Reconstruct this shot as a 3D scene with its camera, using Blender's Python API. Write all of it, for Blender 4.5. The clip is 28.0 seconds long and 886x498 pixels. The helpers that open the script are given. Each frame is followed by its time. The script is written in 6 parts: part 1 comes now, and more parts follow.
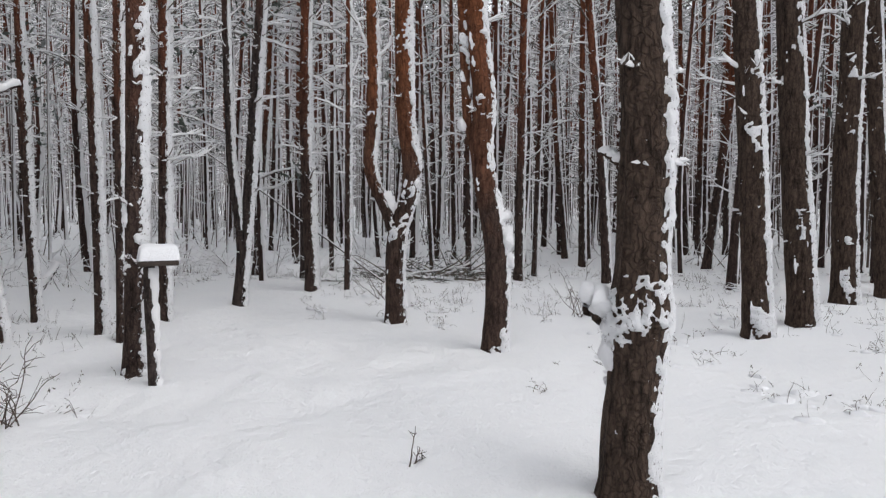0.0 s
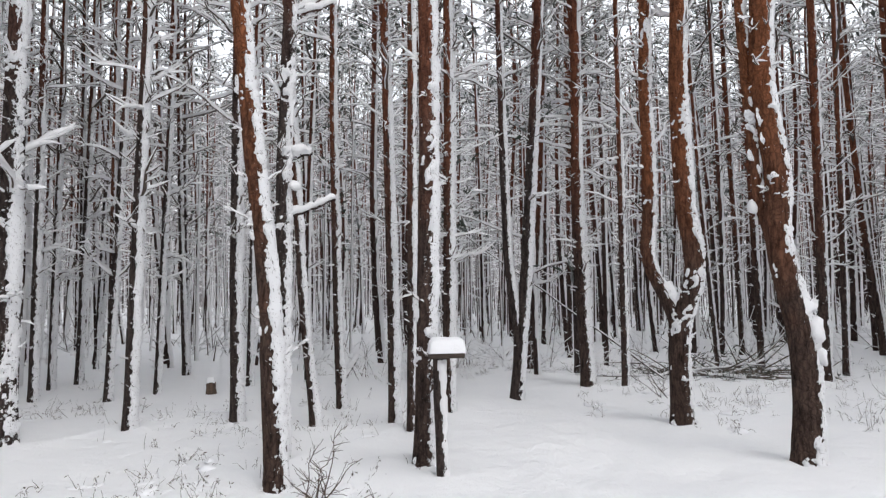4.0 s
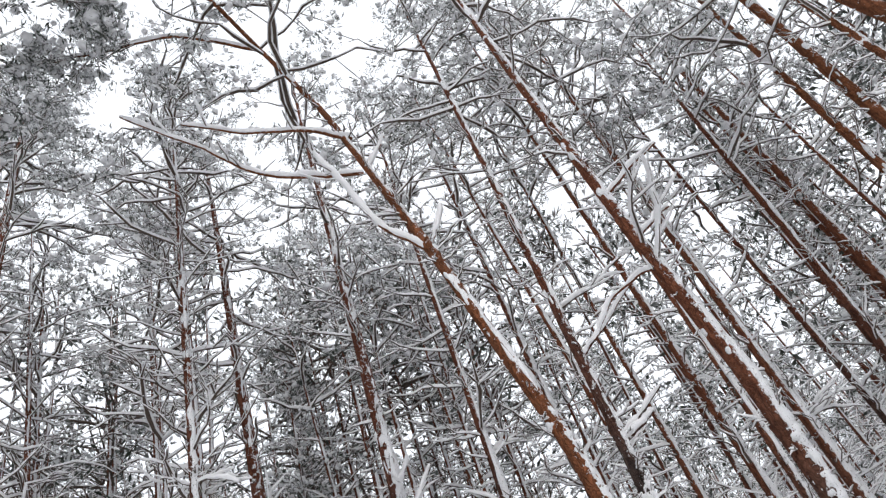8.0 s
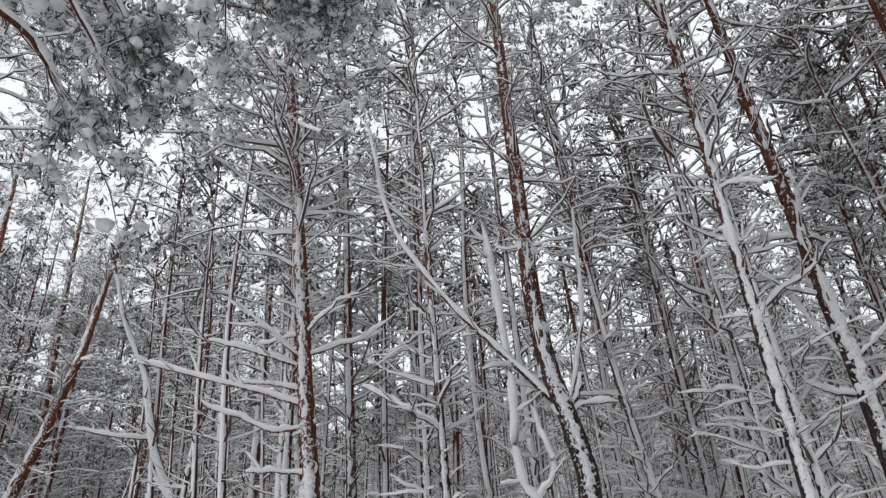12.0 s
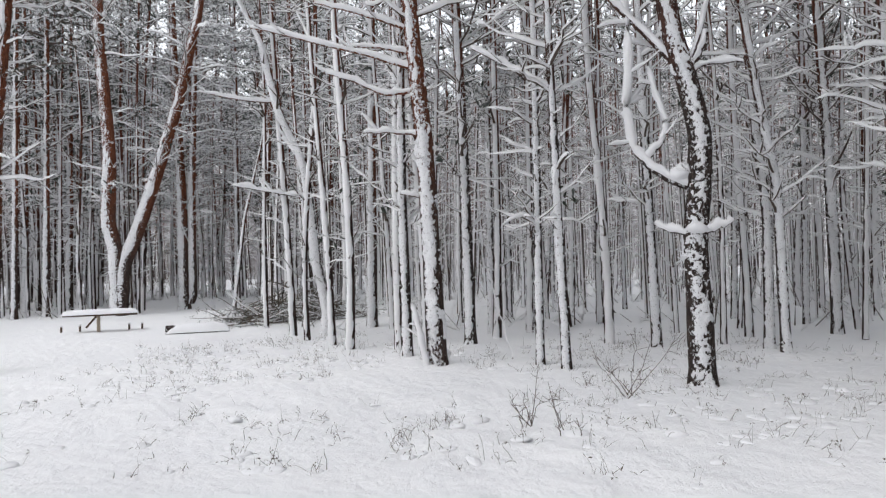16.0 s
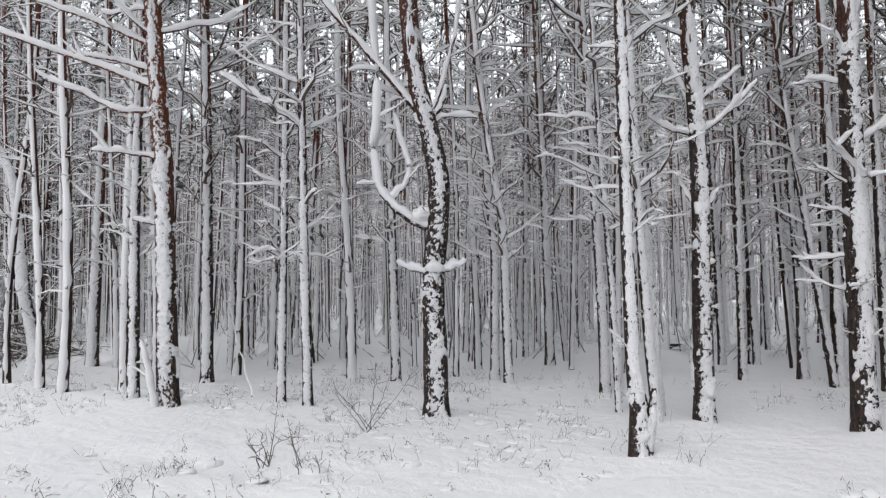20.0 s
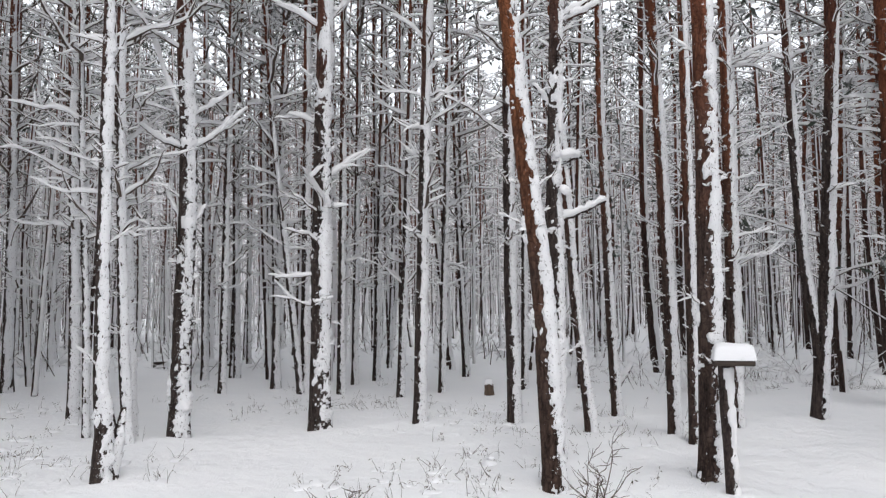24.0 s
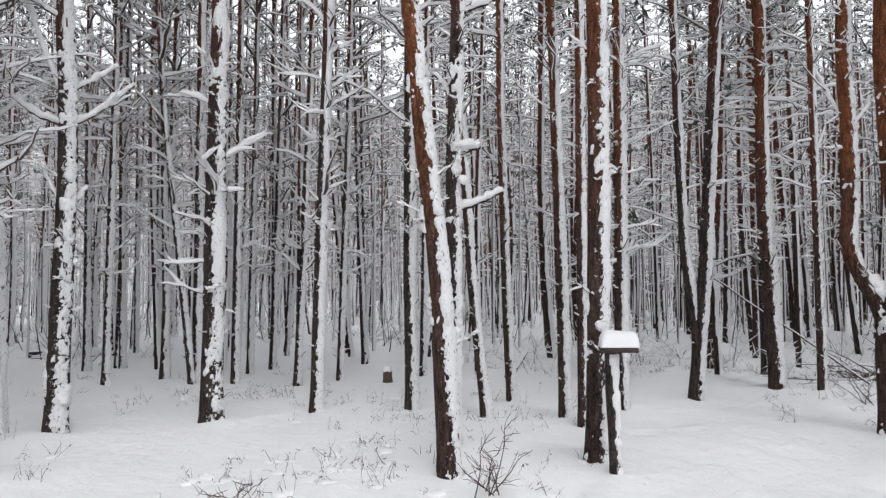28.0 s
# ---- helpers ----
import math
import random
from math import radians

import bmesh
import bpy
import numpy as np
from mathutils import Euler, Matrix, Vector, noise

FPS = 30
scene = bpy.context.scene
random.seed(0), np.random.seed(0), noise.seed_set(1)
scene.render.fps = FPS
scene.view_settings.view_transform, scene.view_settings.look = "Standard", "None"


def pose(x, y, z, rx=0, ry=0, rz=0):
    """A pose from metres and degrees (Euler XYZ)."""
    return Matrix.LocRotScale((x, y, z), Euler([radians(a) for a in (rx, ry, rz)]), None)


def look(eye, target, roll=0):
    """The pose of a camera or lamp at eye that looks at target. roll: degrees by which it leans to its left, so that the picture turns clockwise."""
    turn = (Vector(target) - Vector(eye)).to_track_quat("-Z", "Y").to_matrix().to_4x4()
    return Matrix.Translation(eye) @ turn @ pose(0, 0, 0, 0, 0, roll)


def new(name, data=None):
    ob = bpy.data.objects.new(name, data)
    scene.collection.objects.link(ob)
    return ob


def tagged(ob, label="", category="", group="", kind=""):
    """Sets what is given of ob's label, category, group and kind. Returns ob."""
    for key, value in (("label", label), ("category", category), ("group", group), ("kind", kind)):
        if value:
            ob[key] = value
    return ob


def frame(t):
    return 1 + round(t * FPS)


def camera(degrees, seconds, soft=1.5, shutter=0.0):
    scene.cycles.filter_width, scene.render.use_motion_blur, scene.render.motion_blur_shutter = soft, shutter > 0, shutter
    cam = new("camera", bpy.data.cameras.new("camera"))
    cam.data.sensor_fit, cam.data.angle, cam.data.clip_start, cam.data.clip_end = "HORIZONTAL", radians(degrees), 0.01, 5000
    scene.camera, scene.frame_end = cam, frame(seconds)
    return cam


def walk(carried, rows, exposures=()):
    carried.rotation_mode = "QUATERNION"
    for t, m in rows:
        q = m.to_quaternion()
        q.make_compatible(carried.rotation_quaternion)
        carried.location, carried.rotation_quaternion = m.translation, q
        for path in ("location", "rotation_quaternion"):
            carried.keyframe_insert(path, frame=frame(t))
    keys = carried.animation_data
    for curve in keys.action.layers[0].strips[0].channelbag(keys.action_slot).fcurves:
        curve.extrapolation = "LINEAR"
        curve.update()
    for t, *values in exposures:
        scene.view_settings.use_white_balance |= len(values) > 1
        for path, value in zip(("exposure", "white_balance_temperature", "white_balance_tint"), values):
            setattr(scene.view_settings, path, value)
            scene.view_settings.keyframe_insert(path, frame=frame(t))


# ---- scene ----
SKY = 1.28
EXPOSURES = [(0, 0.08), (2, 0.11), (3.5, 0.2), (5.5, 0.48), (6.5, 0.56), (7, 0.47), (8, 0.15), (9, -0.15), (10, -0.33), (11.5, -0.28), (13, 0.0), (15.5, 0.13), (19, 0.11), (21, 0.22), (25, 0.27), (28, 0.23)]
cam = camera(65.00, 28.0, soft=1.3)
walk(cam, [
    (0.0, pose(0.109, -0.097, 1.550, 86.20, -0.20, -34.57)),
    (0.5, pose(0.112, -0.091, 1.552, 86.19, -0.19, -34.57)),
    (1.0, pose(0.109, -0.083, 1.560, 87.32, -0.03, -33.09)),
    (1.5, pose(0.094, -0.065, 1.558, 88.68, 0.18, -30.74)),
    (2.0, pose(0.096, -0.032, 1.561, 89.47, 0.23, -27.17)),
    (2.5, pose(0.089, -0.018, 1.562, 88.97, 0.03, -24.62)),
    (3.0, pose(0.074, -0.010, 1.563, 88.95, 0.04, -21.04)),
    (3.5, pose(0.051, 0.045, 1.550, 91.09, 0.42, -16.38)),
    (5.5, pose(0.122, -0.011, 1.537, 106.59, 3.54, -5.57)),
    (6.0, pose(0.110, 0.006, 1.539, 112.27, 4.33, -2.71)),
    (6.5, pose(0.082, 0.015, 1.544, 116.98, 5.94, 0.21)),
    (7.0, pose(0.053, 0.013, 1.553, 122.77, 10.32, 6.86)),
    (7.5, pose(0.043, -0.003, 1.572, 128.32, 13.99, 14.59)),
    (8.0, pose(0.042, -0.001, 1.597, 134.01, 16.92, 22.58)),
    (8.5, pose(0.029, 0.003, 1.614, 141.18, 18.11, 31.42)),
    (9.0, pose(0.014, -0.035, 1.619, 145.17, 17.71, 39.71)),
    (9.5, pose(0.009, -0.088, 1.602, 145.32, 16.49, 49.76)),
    (10.0, pose(-0.024, -0.076, 1.596, 141.35, 14.71, 55.21)),
    (10.5, pose(-0.061, -0.075, 1.599, 136.30, 11.19, 58.22)),
    (11.0, pose(-0.053, -0.082, 1.575, 130.95, 8.70, 61.98)),
    (11.5, pose(-0.071, -0.062, 1.559, 124.64, 6.26, 62.84)),
    (12.0, pose(-0.061, -0.044, 1.549, 118.43, 3.55, 61.19)),
    (12.5, pose(-0.051, -0.049, 1.536, 111.54, 0.93, 60.53)),
    (13.0, pose(-0.049, -0.050, 1.528, 106.50, 0.49, 59.84)),
    (13.5, pose(-0.072, -0.039, 1.527, 102.62, 0.45, 60.84)),
    (15.5, pose(-0.084, -0.003, 1.536, 93.01, 1.73, 65.74)),
    (16.0, pose(-0.112, -0.020, 1.537, 91.67, 1.62, 69.74)),
    (16.5, pose(-0.115, -0.042, 1.536, 91.66, 1.70, 70.74)),
    (17.0, pose(-0.119, -0.042, 1.537, 91.55, 1.78, 70.68)),
    (17.5, pose(-0.122, -0.042, 1.530, 92.95, 1.41, 69.28)),
    (18.0, pose(-0.123, -0.030, 1.527, 93.35, 1.01, 67.69)),
    (18.5, pose(-0.084, -0.035, 1.521, 94.30, 0.78, 65.27)),
    (19.0, pose(-0.084, -0.046, 1.525, 94.18, 0.65, 60.50)),
    (19.5, pose(-0.103, -0.041, 1.535, 94.23, 0.80, 53.71)),
    (20.0, pose(-0.082, -0.018, 1.537, 94.13, 0.76, 49.05)),
    (20.5, pose(-0.056, 0.001, 1.529, 93.93, 0.82, 44.88)),
    (21.0, pose(-0.011, 0.019, 1.528, 93.98, 0.61, 37.90)),
    (21.5, pose(0.015, 0.034, 1.524, 93.85, 0.61, 31.31)),
    (22.0, pose(0.041, 0.050, 1.510, 94.07, 0.54, 25.64)),
    (22.5, pose(0.047, 0.073, 1.494, 95.13, 0.25, 21.31)),
    (24.5, pose(0.024, 0.039, 1.492, 95.02, 1.01, 6.94)),
    (25.0, pose(0.026, 0.038, 1.495, 95.21, 1.23, 6.37)),
    (25.5, pose(0.031, 0.050, 1.504, 94.97, 1.30, 5.83)),
    (26.0, pose(0.040, 0.071, 1.507, 94.54, 1.30, 4.96)),
    (26.5, pose(0.053, 0.058, 1.507, 94.34, 0.73, 3.63)),
    (27.0, pose(0.051, 0.051, 1.506, 94.62, 0.77, 1.76)),
    (27.5, pose(0.057, 0.049, 1.511, 94.14, 0.83, 1.37)),
    (28.0, pose(0.059, 0.055, 1.511, 93.88, 0.61, 0.99)),
], exposures=EXPOSURES)

# ---- world and light: a bright overcast winter sky ----
world = bpy.data.worlds.new("overcast_sky")
scene.world = world
world.use_nodes = True
wn, wl = world.node_tree.nodes, world.node_tree.links
sky = wn.new("ShaderNodeTexSky")
sky.sky_type, sky.sun_disc = "NISHITA", False
sky.sun_elevation, sky.sun_rotation = radians(46), radians(158)
sky.air_density, sky.dust_density = 1.0, 4.0
dim = wn.new("ShaderNodeMix")
dim.data_type, dim.blend_type = "RGBA", "MULTIPLY"
dim.inputs[0].default_value = 1.0
dim.inputs[7].default_value = (0.10, 0.10, 0.10, 1)
wl.new(sky.outputs[0], dim.inputs[6])
cloud = wn.new("ShaderNodeMix")
cloud.data_type = "RGBA"
cloud.inputs[0].default_value = 0.88
cloud.inputs[7].default_value = (0.975, 1.0, 1.05, 1)
wl.new(dim.outputs[2], cloud.inputs[6])
wl.new(cloud.outputs[2], wn["Background"].inputs[0])
wn["Background"].inputs[1].default_value = SKY
sun_data = bpy.data.lights.new("sun", "SUN")
sun_data.energy, sun_data.angle, sun_data.color = 1.1, radians(40), (1.0, 0.98, 0.96)
sun = new("sun", sun_data)
sun.matrix_world = look((6, -15, 17), (0, 0, 0))


# ---- materials ----
WIND = math.atan2(-0.60, 0.80)  # the side from which the snow was blown onto the trunks


def material(name):
    m = bpy.data.materials.new(name)
    m.use_nodes = True
    nt = m.node_tree
    return m, nt.nodes, nt.links, nt.nodes["Principled BSDF"]


def coords(nodes, links, scale=(1, 1, 1)):
    tc, mp = nodes.new("ShaderNodeNewGeometry"), nodes.new("ShaderNodeMapping")
    mp.inputs["Scale"].default_value = scale
    links.new(tc.outputs["Position"], mp.inputs["Vector"])
    return mp.outputs[0]


def noise_tex(nodes, links, vec, scale, detail=4.0, rough=0.6):
    n = nodes.new("ShaderNodeTexNoise")
    n.inputs["Scale"].default_value, n.inputs["Detail"].default_value, n.inputs["Roughness"].default_value = scale, detail, rough
    links.new(vec, n.inputs["Vector"])
    return n.outputs["Fac"]


def ramp(nodes, links, fac, stops):
    r = nodes.new("ShaderNodeValToRGB")
    e = r.color_ramp.elements
    while len(e) < len(stops):
        e.new(0.5)
    for k, (p, c) in enumerate(stops):
        e[k].position, e[k].color = p, (*c, 1) if len(c) == 3 else c
    links.new(fac, r.inputs[0])
    return r.outputs[0]


def mixed(nodes, links, fac, a, b, mode="MIX"):
    x = nodes.new("ShaderNodeMix")
    x.data_type, x.blend_type = "RGBA", mode
    for sock, v in ((x.inputs[0], fac), (x.inputs[6], a), (x.inputs[7], b)):
        if isinstance(v, (int, float)):
            sock.default_value = v
        elif isinstance(v, tuple):
            sock.default_value = (*v, 1)
        else:
            links.new(v, sock)
    return x.outputs[2]


def bump(nodes, links, bsdf, height, strength, distance):
    b = nodes.new("ShaderNodeBump")
    b.inputs["Strength"].default_value, b.inputs["Distance"].default_value = strength, distance
    links.new(height, b.inputs["Height"])
    links.new(b.outputs[0], bsdf.inputs["Normal"])


def snow_material(name, tint, grain=40.0, depth=0.02):
    m, n, l, b = material(name)
    v = coords(n, l)
    soft, fine = noise_tex(n, l, v, 3.0), noise_tex(n, l, v, grain, 5.0, 0.7)
    c = ramp(n, l, soft, [(0.3, tuple(0.955 * x for x in tint)), (0.7, tint)])
    l.new(c, b.inputs["Base Color"])
    b.inputs["Roughness"].default_value = 0.75
    b.inputs["Specular IOR Level"].default_value = 0.25
    bump(n, l, b, fine, 0.5, depth)
    return m


def bark_material(name, low, high, start, end, fleck, plaster=0.18):
    """Pine bark: dark fissured plates low down, flaky orange higher up, with flecks of snow caught in it, thickest to windward."""
    m, n, l, b = material(name)
    v, stretched = coords(n, l), coords(n, l, (1, 1, 0.22))
    plates, fine = noise_tex(n, l, stretched, 26.0, 6.0, 0.7), noise_tex(n, l, v, 70.0, 4.0)
    patch = noise_tex(n, l, v, 1.6, 3.0)
    wobble = n.new("ShaderNodeMix")
    wobble.data_type = "VECTOR"
    wobble.inputs[0].default_value = 0.13
    warp = n.new("ShaderNodeTexNoise")
    warp.inputs["Scale"].default_value = 9.0
    tall = coords(n, l, (1, 1, 0.36))
    l.new(v, warp.inputs["Vector"])
    l.new(tall, wobble.inputs[4])
    l.new(warp.outputs["Color"], wobble.inputs[5])
    cells = n.new("ShaderNodeTexVoronoi")
    cells.feature = "DISTANCE_TO_EDGE"
    cells.inputs["Scale"].default_value = 27.0
    l.new(wobble.outputs[1], cells.inputs["Vector"])
    fissure = ramp(n, l, cells.outputs["Distance"], [(0.02, (0.28, 0.28, 0.28)), (0.16, (1, 1, 1))])
    z = n.new("ShaderNodeSeparateXYZ")
    l.new(v, z.inputs[0])
    wave = n.new("ShaderNodeMath")
    wave.operation, wave.inputs[1].default_value = "MULTIPLY_ADD", 2.4
    l.new(patch, wave.inputs[0])
    l.new(z.outputs[2], wave.inputs[2])
    up = n.new("ShaderNodeMapRange")
    up.inputs["From Min"].default_value, up.inputs["From Max"].default_value = start + 1.2, end + 1.2
    l.new(wave.outputs[0], up.inputs["Value"])
    dark = ramp(n, l, plates, [(0.32, tuple(0.15 * x for x in low)), (0.5, low), (0.75, tuple(1.7 * x for x in low))])
    bright = ramp(n, l, plates, [(0.30, tuple(0.3 * x for x in high)), (0.55, high), (0.8, tuple(1.4 * x for x in high))])
    c = mixed(n, l, 0.5, mixed(n, l, up.outputs[0], dark, bright), fissure, "MULTIPLY")
    face = n.new("ShaderNodeNewGeometry")
    lee = n.new("ShaderNodeVectorMath")
    lee.operation, lee.inputs[1].default_value = "DOT_PRODUCT", (math.cos(WIND), math.sin(WIND), 0)
    l.new(face.outputs["Normal"], lee.inputs[0])
    drive = n.new("ShaderNodeMapRange")
    drive.inputs["From Min"].default_value, drive.inputs["From Max"].default_value = 0.1, 1.0
    drive.inputs["To Max"].default_value = plaster
    l.new(lee.outputs["Value"], drive.inputs["Value"])
    stick = n.new("ShaderNodeMath")
    stick.operation = "ADD"
    l.new(noise_tex(n, l, coords(n, l, (1, 1, 0.75)), 21.0, 7.0, 0.74), stick.inputs[0])
    l.new(drive.outputs[0], stick.inputs[1])
    caught = ramp(n, l, stick.outputs[0], [(0.675 - fleck, (0, 0, 0)), (0.69 - fleck, (1, 1, 1))])
    c = mixed(n, l, caught, c, (0.78, 0.79, 0.81))
    l.new(c, b.inputs["Base Color"])
    b.inputs["Roughness"].default_value = 0.9
    b.inputs["Specular IOR Level"].default_value = 0.15
    bump(n, l, b, mixed(n, l, 0.3, mixed(n, l, 0.3, plates, fine), fissure), 1.0, 0.06)
    return m


def plain_material(name, a, c, scale, rough=0.85, stretch=(1, 1, 1)):
    m, n, l, b = material(name)
    v = coords(n, l, stretch)
    g = noise_tex(n, l, v, scale, 5.0, 0.65)
    l.new(ramp(n, l, g, [(0.3, a), (0.7, c)]), b.inputs["Base Color"])
    b.inputs["Roughness"].default_value = rough
    bump(n, l, b, g, 0.4, 0.01)
    return m


def ground_snow_material():
    """Settled snow: fine grain over soft hand-sized hollows."""
    m, n, l, b = material("settled_snow")
    v = coords(n, l)
    soft, mid, fine = noise_tex(n, l, v, 0.8, 3.0), noise_tex(n, l, v, 5.0, 4.0, 0.55), noise_tex(n, l, v, 45.0, 5.0, 0.7)
    l.new(ramp(n, l, soft, [(0.3, (0.885, 0.893, 0.91)), (0.7, (0.915, 0.92, 0.93))]), b.inputs["Base Color"])
    b.inputs["Roughness"].default_value = 0.75
    b.inputs["Specular IOR Level"].default_value = 0.2
    bump(n, l, b, mixed(n, l, 0.22, mid, fine), 0.7, 0.11)
    return m


def trunk_snow_material():
    """Snow plastered onto a trunk, with specks of bark showing through."""
    m, n, l, b = material("plastered_snow")
    v = coords(n, l)
    soft, fine = noise_tex(n, l, v, 3.0), noise_tex(n, l, v, 60.0, 5.0, 0.7)
    specks = ramp(n, l, noise_tex(n, l, coords(n, l, (1, 1, 0.5)), 58.0, 6.0, 0.75), [(0.595, (0, 0, 0)), (0.62, (1, 1, 1))])
    white = ramp(n, l, soft, [(0.3, (0.81, 0.815, 0.835)), (0.7, (0.85, 0.855, 0.875))])
    l.new(mixed(n, l, specks, white, (0.085, 0.060, 0.052)), b.inputs["Base Color"])
    b.inputs["Roughness"].default_value = 0.75
    b.inputs["Specular IOR Level"].default_value = 0.25
    bump(n, l, b, fine, 0.6, 0.03)
    return m


def frosted_needle_material():
    """Pine needles, one tuft dark and green-grey, the next furred with snow."""
    m, n, l, b = material("frosted_pine_needles")
    g = n.new("ShaderNodeNewGeometry")
    stray = n.new("ShaderNodeMath")
    stray.operation, stray.inputs[1].default_value = "MULTIPLY_ADD", 0.55
    l.new(g.outputs["Random Per Island"], stray.inputs[0])
    l.new(noise_tex(n, l, coords(n, l), 2.6, 4.0, 0.6), stray.inputs[2])
    c = ramp(n, l, stray.outputs[0], [(0.56, (0.036, 0.045, 0.034)), (0.76, (0.12, 0.132, 0.12)), (0.87, (0.38, 0.39, 0.40)), (1.0, (0.74, 0.75, 0.77))])
    l.new(c, b.inputs["Base Color"])
    b.inputs["Roughness"].default_value = 0.85
    return m


GROUND = ground_snow_material()
SNOW = snow_material("fresh_snow", (0.86, 0.865, 0.885))
TREE_SNOW = snow_material("clinging_snow", (0.87, 0.87, 0.885), 60.0, 0.03)
TRUNK_SNOW = trunk_snow_material()
BARK = bark_material("pine_bark", (0.074, 0.050, 0.042), (0.22, 0.078, 0.042), 2.0, 4.6, 0.0)
BARK_DARK = bark_material("dark_pine_bark", (0.066, 0.050, 0.045), (0.19, 0.068, 0.040), 3.6, 6.5, 0.015, 0.13)
BARK_ORANGE = bark_material("orange_pine_bark", (0.078, 0.050, 0.040), (0.25, 0.092, 0.043), 1.3, 3.4, -0.015, 0.15)
BARK_FAR = bark_material("far_pine_bark", (0.066, 0.043, 0.037), (0.20, 0.074, 0.047), 2.5, 6.0, -0.02, 0.10)
BARK_OLD = bark_material("old_pine_bark", (0.082, 0.056, 0.043), (0.20, 0.085, 0.045), 5.0, 8.0, -0.05, 0.14)
TWIG = plain_material("twig_bark", (0.045, 0.036, 0.032), (0.11, 0.075, 0.055), 30.0)
NEEDLE = frosted_needle_material()
WOOD = plain_material("weathered_wood", (0.05, 0.034, 0.025), (0.14, 0.092, 0.064), 18.0, 0.85, (1, 1, 0.2))
PALE_WOOD = plain_material("pale_wood", (0.30, 0.25, 0.19), (0.45, 0.38, 0.30), 18.0, 0.85, (1, 1, 0.2))
GRASS = plain_material("dry_stalks", (0.045, 0.037, 0.030), (0.13, 0.10, 0.075), 12.0)
BRUSH = plain_material("cut_brushwood", (0.06, 0.055, 0.045), (0.17, 0.13, 0.10), 8.0)


# ---- mesh tools ----
def lattice(i, j, k, s):
    h = (i * 374761393 + j * 668265263 + k * 2147483647 + s * 974711) & 0xFFFFFFFF
    h = ((h ^ (h >> 13)) * 1274126177) & 0xFFFFFFFF
    return ((h ^ (h >> 16)) & 0xFFFF) / 65535.0


def grain(p, s=0):
    """Smooth value noise, -1 to 1, at the points p (..., 3)."""
    q = np.floor(p).astype(np.int64)
    f = p - q
    f = f * f * (3 - 2 * f)
    out = 0
    for a in (0, 1):
        for b in (0, 1):
            for c in (0, 1):
                w = (f[..., 0] if a else 1 - f[..., 0]) * (f[..., 1] if b else 1 - f[..., 1]) * (f[..., 2] if c else 1 - f[..., 2])
                out = out + w * lattice(q[..., 0] + a, q[..., 1] + b, q[..., 2] + c, s)
    return out * 2 - 1


class Heap:
    """Vertices and quads piled up for one mesh, with a material slot for each quad."""

    def __init__(self):
        self.v, self.f, self.m, self.n = [], [], [], 0

    def add(self, v, f, slot=0):
        v = np.asarray(v, float).reshape(-1, 3)
        f = np.asarray(f, np.int64).reshape(-1, 4)
        self.v.append(v)
        self.f.append(f + self.n)
        self.m.append(np.full(len(f), slot))
        self.n += len(v)

    def mesh(self, name, materials, smooth=True):
        v, f, m = np.concatenate(self.v), np.concatenate(self.f), np.concatenate(self.m)
        me = bpy.data.meshes.new(name)
        me.vertices.add(len(v))
        me.vertices.foreach_set("co", v.astype(np.float32).ravel())
        me.loops.add(len(f) * 4)
        me.loops.foreach_set("vertex_index", f.astype(np.int32).ravel())
        me.polygons.add(len(f))
        me.polygons.foreach_set("loop_start", np.arange(0, len(f) * 4, 4, dtype=np.int32))
        me.polygons.foreach_set("material_index", m.astype(np.int32))
        me.polygons.foreach_set("use_smooth", np.full(len(f), smooth))
        for mat in materials:
            me.materials.append(mat)
        me.update(calc_edges=True)
        return me


def part(name, heap, material_, parent, label=""):
    """One mesh object under a thing or a part."""
    if not heap.n:
        return None
    ob = new(name, heap.mesh(name, material_ if isinstance(material_, list) else [material_]))
    ob.parent = parent
    return tagged(ob, label)


def thing(name, x, y, z, label, category, group="", kind=""):
    ob = new(name)
    ob.location = (x, y, z)
    ob.empty_display_size = 0.2
    return tagged(ob, label, category, group, kind)


def rings(n, rows, k):
    """The quads of n tubes with that many rows of k points."""
    b, r, c = np.meshgrid(np.arange(n), np.arange(rows - 1), np.arange(k), indexing="ij")
    a = (b * rows + r) * k
    return np.stack([a + c, a + (c + 1) % k, a + k + (c + 1) % k, a + k + c], -1).reshape(-1, 4)


def tubes(p, w, h, k, lift=None):
    """Tubes along p (n, rows, 3), w wide to each side and h high, lifted straight up by lift."""
    t = np.gradient(p, axis=1)
    t /= np.linalg.norm(t, axis=-1, keepdims=True) + 1e-9
    side = np.stack([t[..., 1], -t[..., 0], np.zeros(t.shape[:-1])], -1)
    flat = np.linalg.norm(side, axis=-1, keepdims=True)
    side = np.where(flat > 0.05, side / (flat + 1e-9), np.array([1.0, 0, 0]))
    up = np.cross(side, t)
    a = np.arange(k) / k * 2 * np.pi + np.pi / 2
    c, s = np.cos(a), np.sin(a)
    mid = p if lift is None else p + np.stack([np.zeros_like(lift), np.zeros_like(lift), lift], -1)
    v = mid[:, :, None] + side[:, :, None] * (w[..., None] * c)[..., None] + up[:, :, None] * (h[..., None] * s)[..., None]
    return v.reshape(-1, 3), rings(p.shape[0], p.shape[1], k)


